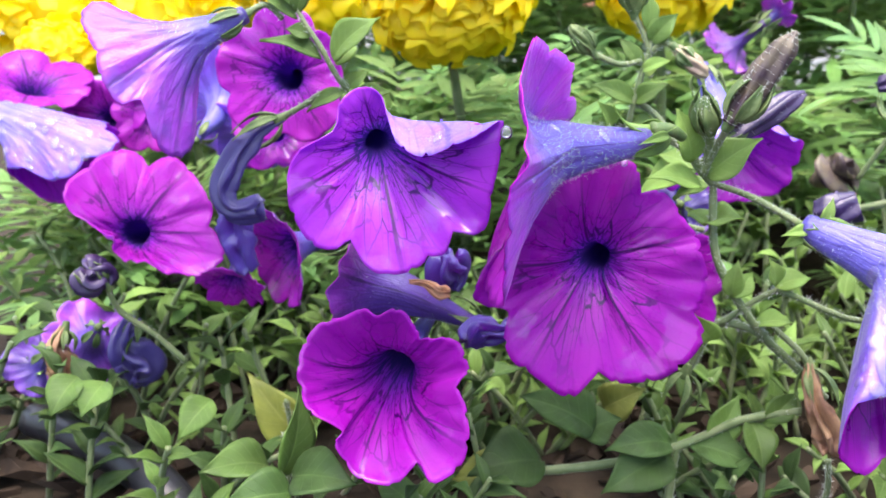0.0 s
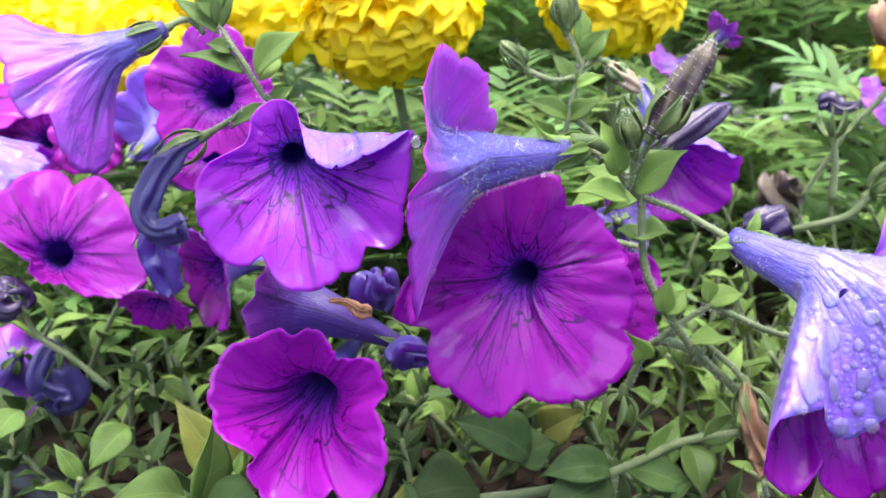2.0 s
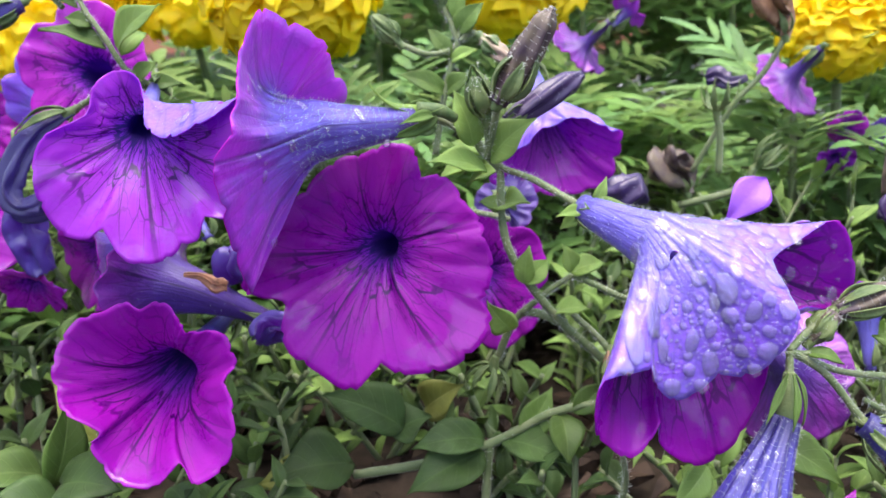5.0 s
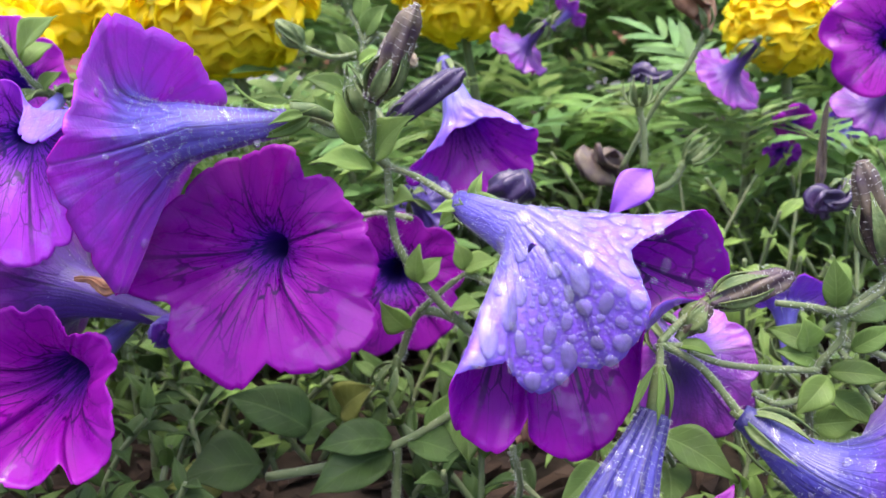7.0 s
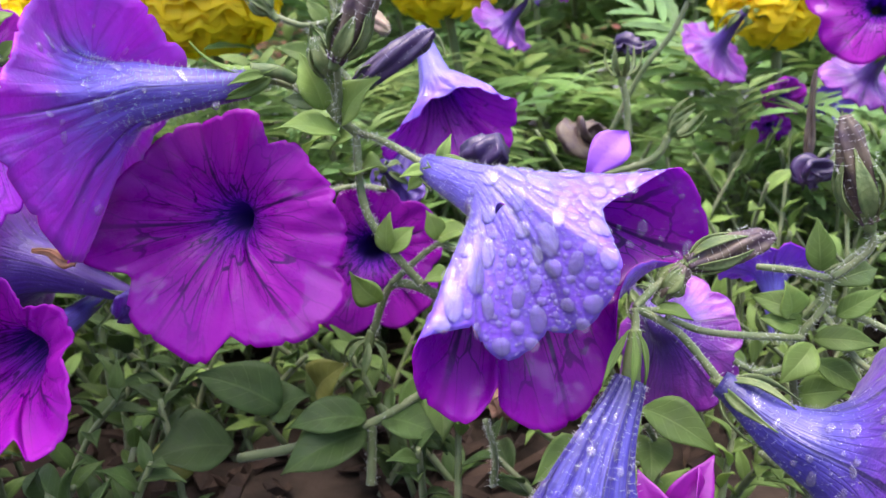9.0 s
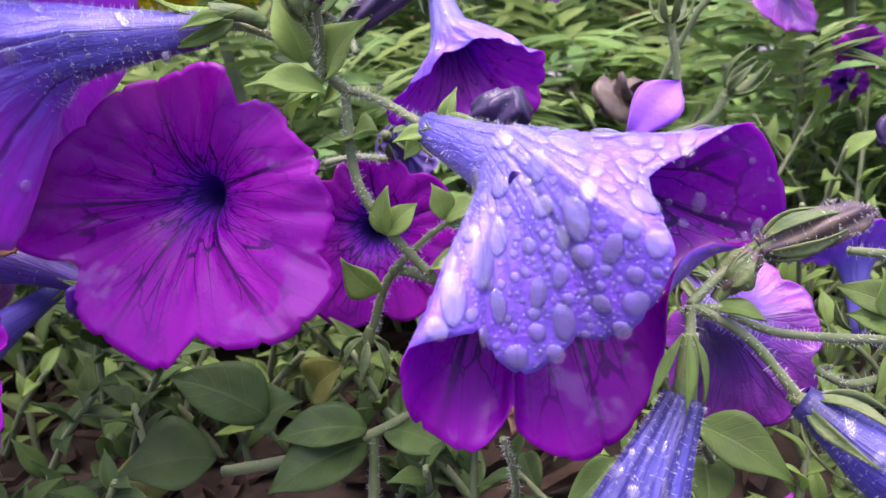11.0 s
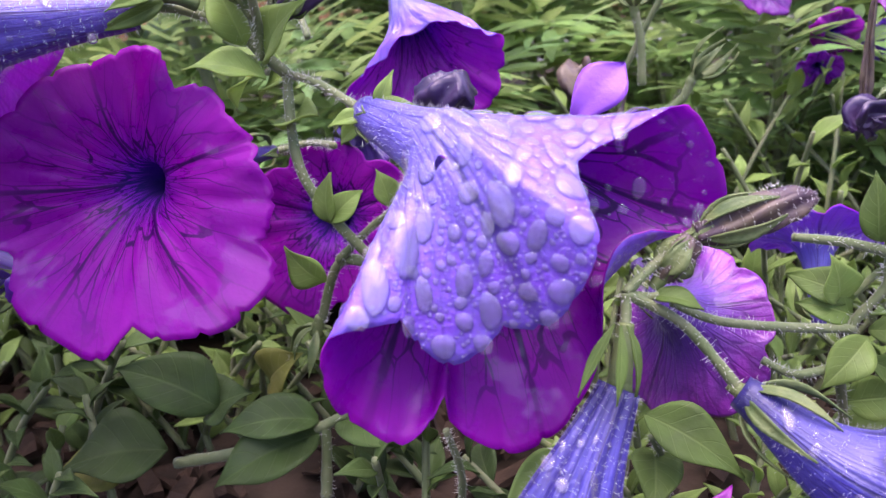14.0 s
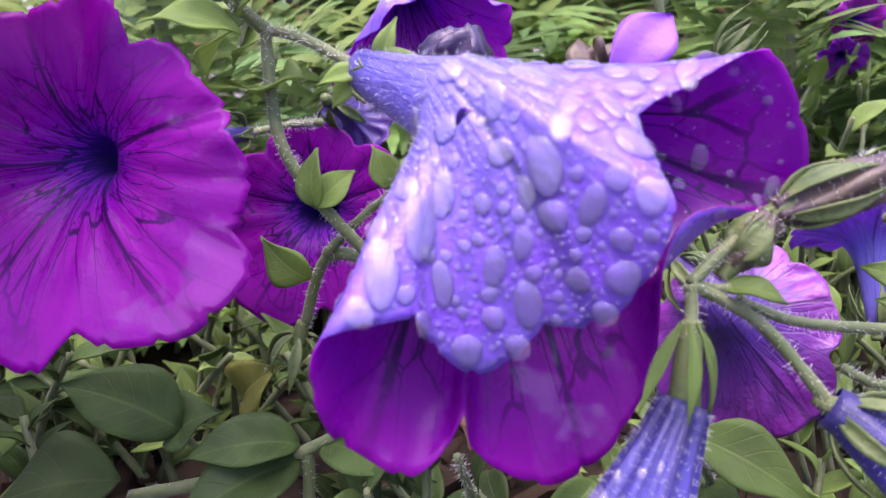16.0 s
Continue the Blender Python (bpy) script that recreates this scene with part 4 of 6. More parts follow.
flower("deep magenta petunia partly hidden behind the stem", (0.0659, 0.2812, 0.0853), (0.0626, 0.2589, 0.0803), (0.0, -0.97, 0.1), UP,
       [(90, 0.02, 12, -15), (18, 0.022, 12, -10), (-54, 0.026, 12, -10), (-126, 0.030, 12, -10), (162, 0.022, 12, -20)], seed=43)
NOD, NOD_COROLLA = flower("small rain-beaded petunia nodding from a pale tube", (0.0822, 0.2867, 0.1519), (0.0870, 0.2757, 0.1353), None, (0, -0.96, 0.28),
       [(90, (0.0940, 0.2643, 0.1317)), (30, (0.1085, 0.2636, 0.1293), (0.1021, 0.2674, 0.1354)), (0, (0.1147, 0.2663, 0.1243)), (300, (0.1108, 0.2682, 0.1091)), (268, (0.0957, 0.2699, 0.1042)), (232, (0.0773, 0.2701, 0.1049)), (180, (0.0666, 0.2658, 0.1116)), (135, (0.0781, 0.2628, 0.1228))],
       seed=47, r1=0.006, r0=0.0025, inner=INNER_PINK, outer=OUTER_WET, notch=0.08)
HANGING, HANGING_COROLLA = flower("hanging violet petunia, its ribbed tube covered in down", (0.1279, 0.1600, 0.0734), (0.1167, 0.1500, 0.0502), (-0.25, -0.25, -0.93), (0, -1, 0.2),
       [(90, 0.018, 50, -5), (18, 0.018, 40, -10), (-54, 0.02, 60, -10), (-126, 0.02, 60, -10), (162, 0.018, 40, -10)], outer=OUTER_BLUE, seed=53, r1=0.0108, hairs=2200, r0=0.0034, pleats=0.07,
       stem=[(0.1289, 0.1625, 0.0813), (0.1298, 0.1645, 0.0846), (0.1299, 0.1658, 0.0881)], sep=0)
part("calyx", tube_mesh([(0.1297, 0.1640, 0.0834), (0.1288, 0.1620, 0.0787), (0.1277, 0.1600, 0.0712)], 0.0014, 0.0024, SEPAL, sides=10, n=5, wob=0.03), HANGING, "green downy calyx")
for k, (b, tip, nz) in enumerate([((0.1272, 0.1600, 0.0851), (0.1200, 0.1530, 0.0761), (-0.5, -0.8, 0)), ((0.1280, 0.1590, 0.0852), (0.1265, 0.1520, 0.0744), (0.1, -1, 0)), ((0.1292, 0.1600, 0.0848), (0.1305, 0.1550, 0.0743), (0.6, -0.7, 0))]):
    part("sepal", leaf_mesh(b, tip, 0.0019, nz, 0.15, 0.3, LEAF, seed=60 + k, nu=4, nv=10, widest=0.5), HANGING, "long narrow green sepal")
TURNED, TURNED_COROLLA = flower("lavender petunia turned away, tube ribbed in dark blue", (0.1491, 0.1634, 0.0700), (0.1672, 0.1519, 0.0590), (0.9, -0.35, -0.25), (0, 0, 1),
       [(90, 0.024, 30, -15), (18, 0.024, 20, -10), (-54, 0.026, 30, -10), (-126, 0.026, 40, -10), (162, 0.024, 20, -20)], seed=59, r1=0.0095, start=55, hairs=900, r0=0.003,
       stem=[(0.1491, 0.1634, 0.0700), (0.1402, 0.1666, 0.0813), (0.1299, 0.1658, 0.0881)], sep=0.013, spread=0.5, outer=OUTER_BLUE)
flower("violet petunia glimpsed behind the bud stalks", (0.1414, 0.2160, 0.0758), (0.1495, 0.2052, 0.0672), (0.55, 0.55, -0.55), (0, 0.3, 1),
       [(90, 0.014, 25, -15), (18, 0.016, 30, -10), (-54, 0.024, 40, -10), (-126, 0.020, 40, -10), (162, 0.014, 30, -20)], seed=61, r1=0.006, start=55, inner=INNER, outer=OUTER_PLUM)
wet_with_drops(WET_COROLLA, 235, 0.0050, (0.0, -0.75, 0.65), 3, (0.30, 0.985), 0.1, 800, 3.4)
wet_with_drops(WET_COROLLA, 26, 0.0026, (0.0, -0.9, 0.3), 12, (0.5, 0.985), 0.2, 60, 1.6, True, 0.126)
wet_with_drops(SIDE_COROLLA, 45, 0.0030, (0.3, -0.9, 0.4), 4, (0.05, 0.9), 0.3, 300)
bead(FOLDED, (0.0034, 0.1762, 0.1452), 0.0030)
wet_with_drops(FOLDED_COROLLA, 10, 0.0024, (0.0, -0.5, 0.9), 6, (0.4, 0.95), 0.2, 160)
wet_with_drops(HANGING_COROLLA, 80, 0.0024, (0.0, -0.9, 0.4), 8, (0.05, 0.8), 0.2, 500)
wet_with_drops(TURNED_COROLLA, 40, 0.0026, (0.0, -0.8, 0.6), 9, (0.05, 0.8), 0.2, 260)


# ---- marigolds ----
def marigold_petal(seed):
    """A short petal along +z whose broad end is pleated and frilled."""
    rng = random.Random(seed)
    nu, nv = 10, 5
    vs = []
    ph = rng.uniform(0, 6)
    for j in range(nv + 1):
        v = j / nv
        for i in range(nu + 1):
            u = i / nu * 2 - 1
            w = 0.0082 * (0.25 + 0.75 * math.sin(1.45 * v))
            fr = 0.0020 * v * v * math.sin(ph + u * 4.0) + 0.0005 * v * math.sin(ph * 2 + u * 8)
            bow = 0.0042 * v * v
            vs.append((fr + bow + 0.0016 * u * u * v, u * w, 0.0105 * v * (1 - 0.20 * u**4 + 0.03 * math.sin(ph + 5 * u)) - 0.002 * v**3))
    n1 = len(vs)
    vs += [(a - 0.00035, b, c - 0.0001) for a, b, c in vs]
    fs = []
    for j in range(nv):
        for i in range(nu):
            a = j * (nu + 1) + i
            fs.append((a, a + 1, a + nu + 2, a + nu + 1))
            fs.append((n1 + a + nu + 1, n1 + a + nu + 2, n1 + a + 1, n1 + a))
    top = nv * (nu + 1)
    for i in range(nu):
        fs.append((top + i, top + i + 1, n1 + top + i + 1, n1 + top + i))
    return mesh_of("petal", vs, fs, [MARI])


PETALS = [marigold_petal(k) for k in range(6)]


def marigold(label, centre, radius, count=110, seed=0, squash=0.86, foot=None):
    rng = random.Random(seed)
    c = V(centre)
    t = thing("marigold", label, "flower", "yellow marigolds", at=c)
    vs, fs = [], []
    m = 14
    for j in range(m + 1):
        a = math.pi * j / m
        for i in range(m):
            b = 2 * math.pi * i / m
            vs.append(c + Vector((math.sin(a) * math.cos(b), math.sin(a) * math.sin(b), math.cos(a) * squash)) * radius * 0.74)
    for j in range(m):
        for i in range(m):
            fs.append((j * m + i, (j + 1) * m + i, (j + 1) * m + (i + 1) % m, j * m + (i + 1) % m))
    part("heart", mesh_of("heart", vs, fs, [MARI_HEART]), t, "deep yellow flower heart")
    for k in range(count):
        f = (k + 0.5) / count
        zc = 1 - f * 1.93
        az = k * 2.39996 + rng.uniform(-0.2, 0.2)
        s = math.sqrt(max(0.0, 1 - zc * zc))
        d = Vector((s * math.cos(az), s * math.sin(az), zc))
        spot = Vector((d.x, d.y, d.z * squash)) * radius * 0.74 * rng.uniform(0.94, 1.05)
        # the petal's back is turned down and out, so that the frills overlap like scales
        zx = (d + Vector((0, 0, 0.15))).normalized()
        xx = (Vector((0, 0, -1)) - zx * (-zx.z)).normalized() if abs(zx.z) < 0.97 else Vector((1, 0, 0))
        yy = zx.cross(xx)
        rot = Matrix((xx, yy, zx)).transposed().to_quaternion() @ Euler((rng.uniform(-0.3, 0.3), rng.uniform(0.1, 0.5), rng.uniform(-0.7, 0.7))).to_quaternion()
        ob = new("petal", PETALS[k % 6])
        sc = radius / 0.029 * rng.uniform(0.62, 0.98)
        ob.parent = t
        ob.matrix_basis = Matrix.LocRotScale(spot, rot, (sc, sc, sc))
    foot = foot or (c.x + 0.01, c.y + 0.02, 0.0)
    stem_part(t, [c - Vector((0, 0, radius * 0.5)), c.lerp(V(foot), 0.45) + Vector((0.004, 0, 0)), foot], 0.0022, 0.003, STEM)
    return t


marigold("full yellow marigold with frilled petals", (-0.0118, 0.3500, 0.1802), 0.039, 300, 1)
marigold("yellow marigold among ferny leaves", (0.0926, 0.3938, 0.1879), 0.036, 240, 2)
marigold("round yellow marigold above wilted petunias", (0.2421, 0.3655, 0.1619), 0.029, 260, 3)
marigold("bright yellow marigold over the petunias", (-0.1576, 0.4033, 0.1666), 0.040, 110, 4)
marigold("bright yellow marigold with broad petals", (-0.2257, 0.4357, 0.1706), 0.045, 110, 5)
marigold("small bright yellow marigold", (-0.1962, 0.3679, 0.1520), 0.019, 90, 6)
marigold("yellow marigold at the back of the bed", (-0.0905, 0.4813, 0.1846), 0.040, 100, 7)
marigold("yellow marigold at the back of the bed", (-0.1477, 0.5027, 0.1868), 0.038, 100, 8)
marigold("yellow marigold low behind the others", (-0.1558, 0.4288, 0.1466), 0.022, 80, 9)


def frond_mesh(seed, mat, leaflets=6, length=0.06):
    """A feathered marigold leaf along +x: a midrib with toothed, narrow leaflets in pairs."""
    rng = random.Random(seed)
    vs, fs, uv = [], [], []

    def blade(base, way, ln, w, nz):
        way = way.normalized()
        sx = way.cross(nz).normalized()
        m = 8
        b0 = len(vs)
        for j in range(m + 1):
            v = j / m
            ww = w * (math.sin(math.pi * min(1, v * 0.9 + 0.08)) ** 0.8) * (1.0 if j % 2 else 0.82)
            ww = ww if j < m else 0.0001
            p = base + way * (ln * v) + nz * (-0.18 * ln * v * v)
            for u, lift in ((-1, 0.25), (0, 0.0), (1, 0.25)):
                vs.append(p + sx * (u * ww) + nz * (lift * ww))
                uv.append((u * 0.5 + 0.5, v))
        for j in range(m):
            for i in range(2):
                a = b0 + j * 3 + i
                fs.append((a, a + 1, a + 4, a + 3))

    up = Vector((0, 0, 1))
    for k in range(leaflets):
        f = 0.18 + 0.75 * k / leaflets
        p = Vector((length * f, 0, 0.010 * math.sin(f * 2.4)))
        ln = length * 0.42 * math.sin(math.pi * (0.25 + 0.6 * f)) * rng.uniform(0.85, 1.1)
        for s in (-1, 1):
            way = Vector((0.75, s * rng.uniform(0.8, 1.1), rng.uniform(-0.1, 0.25)))
            blade(p, way, ln, ln * 0.125, (up + Vector((0, -0.3 * s, 0))).normalized())
    blade(Vector((length * 0.9, 0, 0.008)), Vector((1, 0, -0.2)), length * 0.36, length * 0.05, up)
    blade(Vector((0, 0, 0)), Vector((1, 0, 0.15)), length * 0.95, 0.0007, up)
    return mesh_of("leaf", vs, fs, [mat], [uv[k] for f in fs for k in f])


FRONDS = [frond_mesh(k, FROND if k % 3 else FROND_LIGHT, 5 + k % 3) for k in range(8)]


def marigold_plant(foot, height, count, seed, reach=1.0, light=0.3):
    rng = random.Random(seed)
    foot = V(foot)
    t = thing("marigold_plant", "bushy marigold foliage with feathered green leaves", "plant", "marigold plants", at=foot)
    top = foot + Vector((rng.uniform(-0.02, 0.02), rng.uniform(-0.02, 0.02), height))
    stem_part(t, [foot, foot.lerp(top, 0.5) + Vector((0.006, 0, 0)), top], 0.003, 0.0015)
    for k in range(count):
        f = 0.15 + 0.85 * (k / count) ** 0.8
        p = foot.lerp(top, f)
        az = k * 2.4 + rng.uniform(-0.4, 0.4)
        el = rng.uniform(-0.1, 0.8) * (0.5 + f * 0.7)
        ob = new("leaf", FRONDS[rng.randrange(8)])
        sc = rng.uniform(0.75, 1.25) * reach
        ob.parent = t
        ob.matrix_basis = Matrix.LocRotScale(p - foot, Euler((rng.uniform(-0.5, 0.5), -el, az)), (sc, sc, sc))
    return t


rngp = random.Random(77)
for gy in range(5):
    for gx in range(10):
        x = -0.22 + gx * 0.085 + rngp.uniform(-0.025, 0.025) + gy * 0.02
        y = 0.36 + gy * 0.085 + rngp.uniform(-0.02, 0.02)
        h = 0.11 + 0.012 * gy + rngp.uniform(-0.02, 0.02)
        if x < -0.08:
            h -= 0.03
        elif gy > 1:
            h += 0.05 + 0.02 * gy
        marigold_plant((x, y, 0.0), h, 26, gy * 20 + gx, 1.0 + 0.1 * gy)


for gy in range(3):
    for gx in range(9):
        x = -0.02 + gx * 0.16 + rngp.uniform(-0.05, 0.05)
        marigold_plant((x, 0.9 + gy * 0.2 + rngp.uniform(-0.05, 0.05), 0.0), 0.26 + 0.05 * gy, 30, 300 + gy * 20 + gx, 2.2)


# ---- petunia foliage ----
def shoot(pts, leaves, size, seed, mat=None, label="leafy green petunia shoot", r=0.0013, hairs=0, pitch=0.5):
    """A stem with pairs of ovate leaves."""
    rng = random.Random(seed)
    t = thing("petunia_shoot", label, "plant", "petunia shoots", at=pts[0])
    st = stem_part(t, pts, r, r * 0.7, hairs=hairs, seed=seed)
    path = smoothpath(pts, 10)
    fr = frames_along(path)
    for k in range(leaves):
        f = 0.12 + 0.88 * (k + 0.5) / leaves
        i = min(int(f * (len(path) - 1)), len(path) - 1)
        tg, x, y = fr[i]
        az = k * 2.6 + rng.uniform(-0.5, 0.5)
        out = x * math.cos(az) + y * math.sin(az)
        out = (out + Vector((0, 0, 0.35)) + tg * pitch).normalized()
        ln = size * rng.uniform(0.7, 1.2)
        nz = (Vector((0, -0.25, 1)) + tg * 0.4 + Vector((rng.uniform(-0.4, 0.4), rng.uniform(-0.4, 0.4), 0)))
        part("leaf", leaf_mesh(path[i], path[i] + out * ln, ln * rng.uniform(0.34, 0.46), nz, rng.uniform(0.05, 0.35), rng.uniform(0.1, 0.35), mat or LEAF, seed=seed * 31 + k, nu=6, nv=9), t)
    return t


def ceiling_z(x, y):
    """How high the low foliage may reach, over the plan."""
    return 0.030 + 0.28 * max(0.0, y - 0.16) * (1.0 if x > -0.02 else 1.1)


rngs = random.Random(5)
count = 0
for _ in range(300):
    x, y = rngs.uniform(-0.20, 0.30), rngs.uniform(0.17, 0.40)
    zt = ceiling_z(x, y) * rngs.uniform(0.55, 1.05)
    dx, dy = rngs.uniform(-0.035, 0.035), rngs.uniform(-0.02, 0.02)
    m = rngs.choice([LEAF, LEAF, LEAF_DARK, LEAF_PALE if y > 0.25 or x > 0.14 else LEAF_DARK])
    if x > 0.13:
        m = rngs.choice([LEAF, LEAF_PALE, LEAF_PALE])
    # low near shoots: mostly the darker green, shade from above painted into the leaves
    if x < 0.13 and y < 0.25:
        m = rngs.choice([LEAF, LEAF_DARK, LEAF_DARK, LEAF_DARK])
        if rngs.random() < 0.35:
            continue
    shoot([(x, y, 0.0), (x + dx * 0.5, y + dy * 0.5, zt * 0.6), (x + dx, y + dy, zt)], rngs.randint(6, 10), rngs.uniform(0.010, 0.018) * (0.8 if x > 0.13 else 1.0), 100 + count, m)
    count += 1


for _ in range(70):
    x, y = rngs.uniform(0.17, 0.34), rngs.uniform(0.235, 0.36)
    zt = rngs.uniform(0.045, 0.10) + 0.12 * (y - 0.235)
    dx = rngs.uniform(-0.05, 0.05)
    shoot([(x, y, 0.0), (x + dx * 0.4, y, zt * 0.6), (x + dx, y + rngs.uniform(-0.03, 0.02), zt)], rngs.randint(5, 8), rngs.uniform(0.010, 0.016), 500 + count, rngs.choice([LEAF_PALE, LEAF_PALE, LEAF]), "pale leafy petunia shoot reaching up", r=0.0010)
    count += 1


# ---- branches, buds and single leaves of the near petunias ----
def branch(label, stems, leaves, seed=0, r=0.0010, hairs=260, at=None):
    """A branch: stems as point lists, leaves as (base, tip, width, material, normal)."""
    t = thing("petunia_branch", label, "plant", "petunia branches", at=at or stems[0][0])
    for k, pts in enumerate(stems):
        stem_part(t, pts, r, r * 0.8, hairs=hairs, seed=seed + k)
    for k, (b, tip, w, m, nz) in enumerate(leaves):
        part("leaf", leaf_mesh(b, tip, w, nz, 0.2, 0.22, m, seed=seed * 7 + k), t)
    return t


FACE = (0, -0.8, 0.6)
branch("hairy green branch carrying the side flower and buds", [
    [(0.1046, 0.2061, 0.0593), (0.0938, 0.2071, 0.0702), (0.0829, 0.2070, 0.0804), (0.0712, 0.2062, 0.0958), (0.0661, 0.2074, 0.1073), (0.0652, 0.2115, 0.1250)],
    [(0.0652, 0.2115, 0.1250), (0.0585, 0.2105, 0.1326), (0.0591, 0.2104, 0.1397), (0.0604, 0.2099, 0.1451)],
    [(0.0846, 0.2067, 0.0796), (0.0722, 0.2123, 0.0811), (0.0654, 0.2141, 0.0656)],
], [
    ((0.0575, 0.2091, 0.1316), (0.0527, 0.2082, 0.1466), 0.0097, LEAF_PALE, (0.3, -0.9, 0.2)),
    ((0.0622, 0.2080, 0.1278), (0.0721, 0.2002, 0.1402), 0.0123, LEAF_PALE, (-0.5, -0.7, 0.5)),
    ((0.0612, 0.2091, 0.1243), (0.0450, 0.2053, 0.1292), 0.0097, LEAF_PALE, (0, -0.5, 0.9)),
    ((0.0651, 0.2142, 0.1239), (0.0557, 0.2182, 0.1195), 0.0078, LEAF_PALE, (0, -0.5, 0.9)),
    ((0.0643, 0.2111, 0.1129), (0.0721, 0.2040, 0.1174), 0.0111, LEAF_PALE, (0, -0.4, 0.9)),
    ((0.0646, 0.2111, 0.1129), (0.0610, 0.2180, 0.1153), 0.0078, LEAF_PALE, (0, -0.4, 0.9)),
    ((0.0720, 0.2053, 0.0927), (0.0727, 0.2053, 0.1037), 0.0062, LEAF_PALE, (-0.4, -0.9, 0.2)),
] + [
    ((0.0720, 0.2053, 0.0927), (0.0794, 0.2091, 0.0990), 0.0065, LEAF_PALE, (0.2, -0.7, 0.6)),
    ((0.0856, 0.2080, 0.0949), (0.0835, 0.2083, 0.1034), 0.0062, LEAF_PALE, (0.4, -0.8, 0.3)),
    ((0.0856, 0.2080, 0.0949), (0.0949, 0.2070, 0.0986), 0.0078, LEAF_PALE, (0, -0.5, 0.8)),
    ((0.0689, 0.2073, 0.0779), (0.0613, 0.2037, 0.0874), 0.0084, LEAF_PALE, (-0.3, -0.9, 0.2)),
    ((0.0815, 0.2086, 0.0825), (0.0899, 0.2034, 0.0862), 0.0078, LEAF_PALE, (0, -0.4, 0.9)),
    ((0.0610, 0.2153, 0.1278), (0.0518, 0.2268, 0.1314), 0.0091, LEAF_PALE, (0, -0.5, 0.8)),
    ((0.0624, 0.2173, 0.1274), (0.0460, 0.2279, 0.1171), 0.0130, LEAF_PALE, (0, -0.5, 0.8)),
], seed=900, r=0.0014, hairs=420)
branch("hairy stem bowing towards the wet flower", [
    [(0.0864, 0.2078, 0.0942), (0.0910, 0.2033, 0.0931), (0.1004, 0.1943, 0.0909), (0.1117, 0.1893, 0.0914)],
    [(0.0718, 0.2105, 0.0819), (0.0811, 0.2088, 0.0904), (0.0864, 0.2078, 0.0942)],
], [], seed=905)

bud("brown-violet twisted bud on a hairy green calyx", (0.0630, 0.1981, 0.1440), (0.0760, 0.1955, 0.1675), 0.0036, BUD_BROWN, sep=0.0155, spread=0.10, hairs=600, seed=1, width=0.0042,
    stem=[(0.0630, 0.1981, 0.1440), (0.0623, 0.2051, 0.1355), (0.0610, 0.2083, 0.1285)], blunt=0.15)
bud("small green bud with hairy sepals", (0.0605, 0.2051, 0.1394), (0.0575, 0.2041, 0.1502), 0.0026, SEPAL, sep=0.012, spread=0.10, hairs=200, seed=2, width=0.004,
    stem=[(0.0605, 0.2051, 0.1394), (0.0613, 0.2066, 0.1337), (0.0614, 0.2083, 0.1285)])
bud("dark violet slender wilted bud", (0.0663, 0.2099, 0.1377), (0.0874, 0.2114, 0.1504), 0.0034, BUD, sep=0.006, spread=0.1, hairs=90, seed=3, blunt=0.3,
    stem=[(0.0663, 0.2099, 0.1377), (0.0622, 0.2114, 0.1323), (0.0605, 0.2116, 0.1292)])
bud("stubby blackish violet bud, just opening", (0.0937, 0.2094, 0.1179), (0.1042, 0.2049, 0.1204), 0.0048, BUD, sep=0, hairs=30, seed=4, blunt=0.75, bow=(0, 0, -0.001))
bud("brownish violet bud with pale hairy sepals", (0.1428, 0.1709, 0.0961), (0.1623, 0.1705, 0.1020), 0.0033, BUD_BROWN, sep=0.014, spread=0.12, hairs=450, seed=5, width=0.0026,
    stem=[(0.1428, 0.1709, 0.0961), (0.1356, 0.1687, 0.0921), (0.1299, 0.1658, 0.0881)], blunt=0.3)
bud("upright green-brown bud furred with white hairs", (0.1870, 0.1768, 0.1023), (0.1805, 0.1798, 0.1272), 0.0033, BUD_BROWN, sep=0.0185, spread=0.14, hairs=420, seed=6, width=0.0042,
    stem=[(0.1870, 0.1768, 0.1023), (0.1881, 0.1771, 0.0960), (0.1811, 0.1791, 0.0885)], blunt=0.35)
t0 = thing("petunia_bud", "half-open magenta petunia bud low in the plant", "bud", "petunia buds", at=(0.1336, 0.1580, 0.0375))
part("petal", leaf_mesh((0.1357, 0.1580, 0.0351), (0.1458, 0.1560, 0.0545), 0.010, (-0.3, -0.9, 0.3), 0.25, 0.35, MAGENTA, seed=71, widest=0.55), t0, "rolled magenta petal with a pointed tip")
part("petal", leaf_mesh((0.1345, 0.1560, 0.0343), (0.1291, 0.1530, 0.0525), 0.010, (-0.1, -0.9, 0.4), 0.3, 0.4, MAGENTA, seed=72, widest=0.6), t0)
part("petal", leaf_mesh((0.1388, 0.1570, 0.0341), (0.1437, 0.1540, 0.0522), 0.009, (0.5, -0.8, 0.2), 0.2, 0.3, MAGENTA, seed=73, widest=0.5), t0)
bud("pale green bud in a star of sepals", (0.0510, 0.2639, 0.1702), (0.0493, 0.2649, 0.1845), 0.0032, SEPAL, sep=0.012, spread=0.3, hairs=80, seed=8, stem=[(0.0510, 0.2639, 0.1702), (0.0546, 0.2618, 0.1629), (0.0567, 0.2608, 0.1556)])
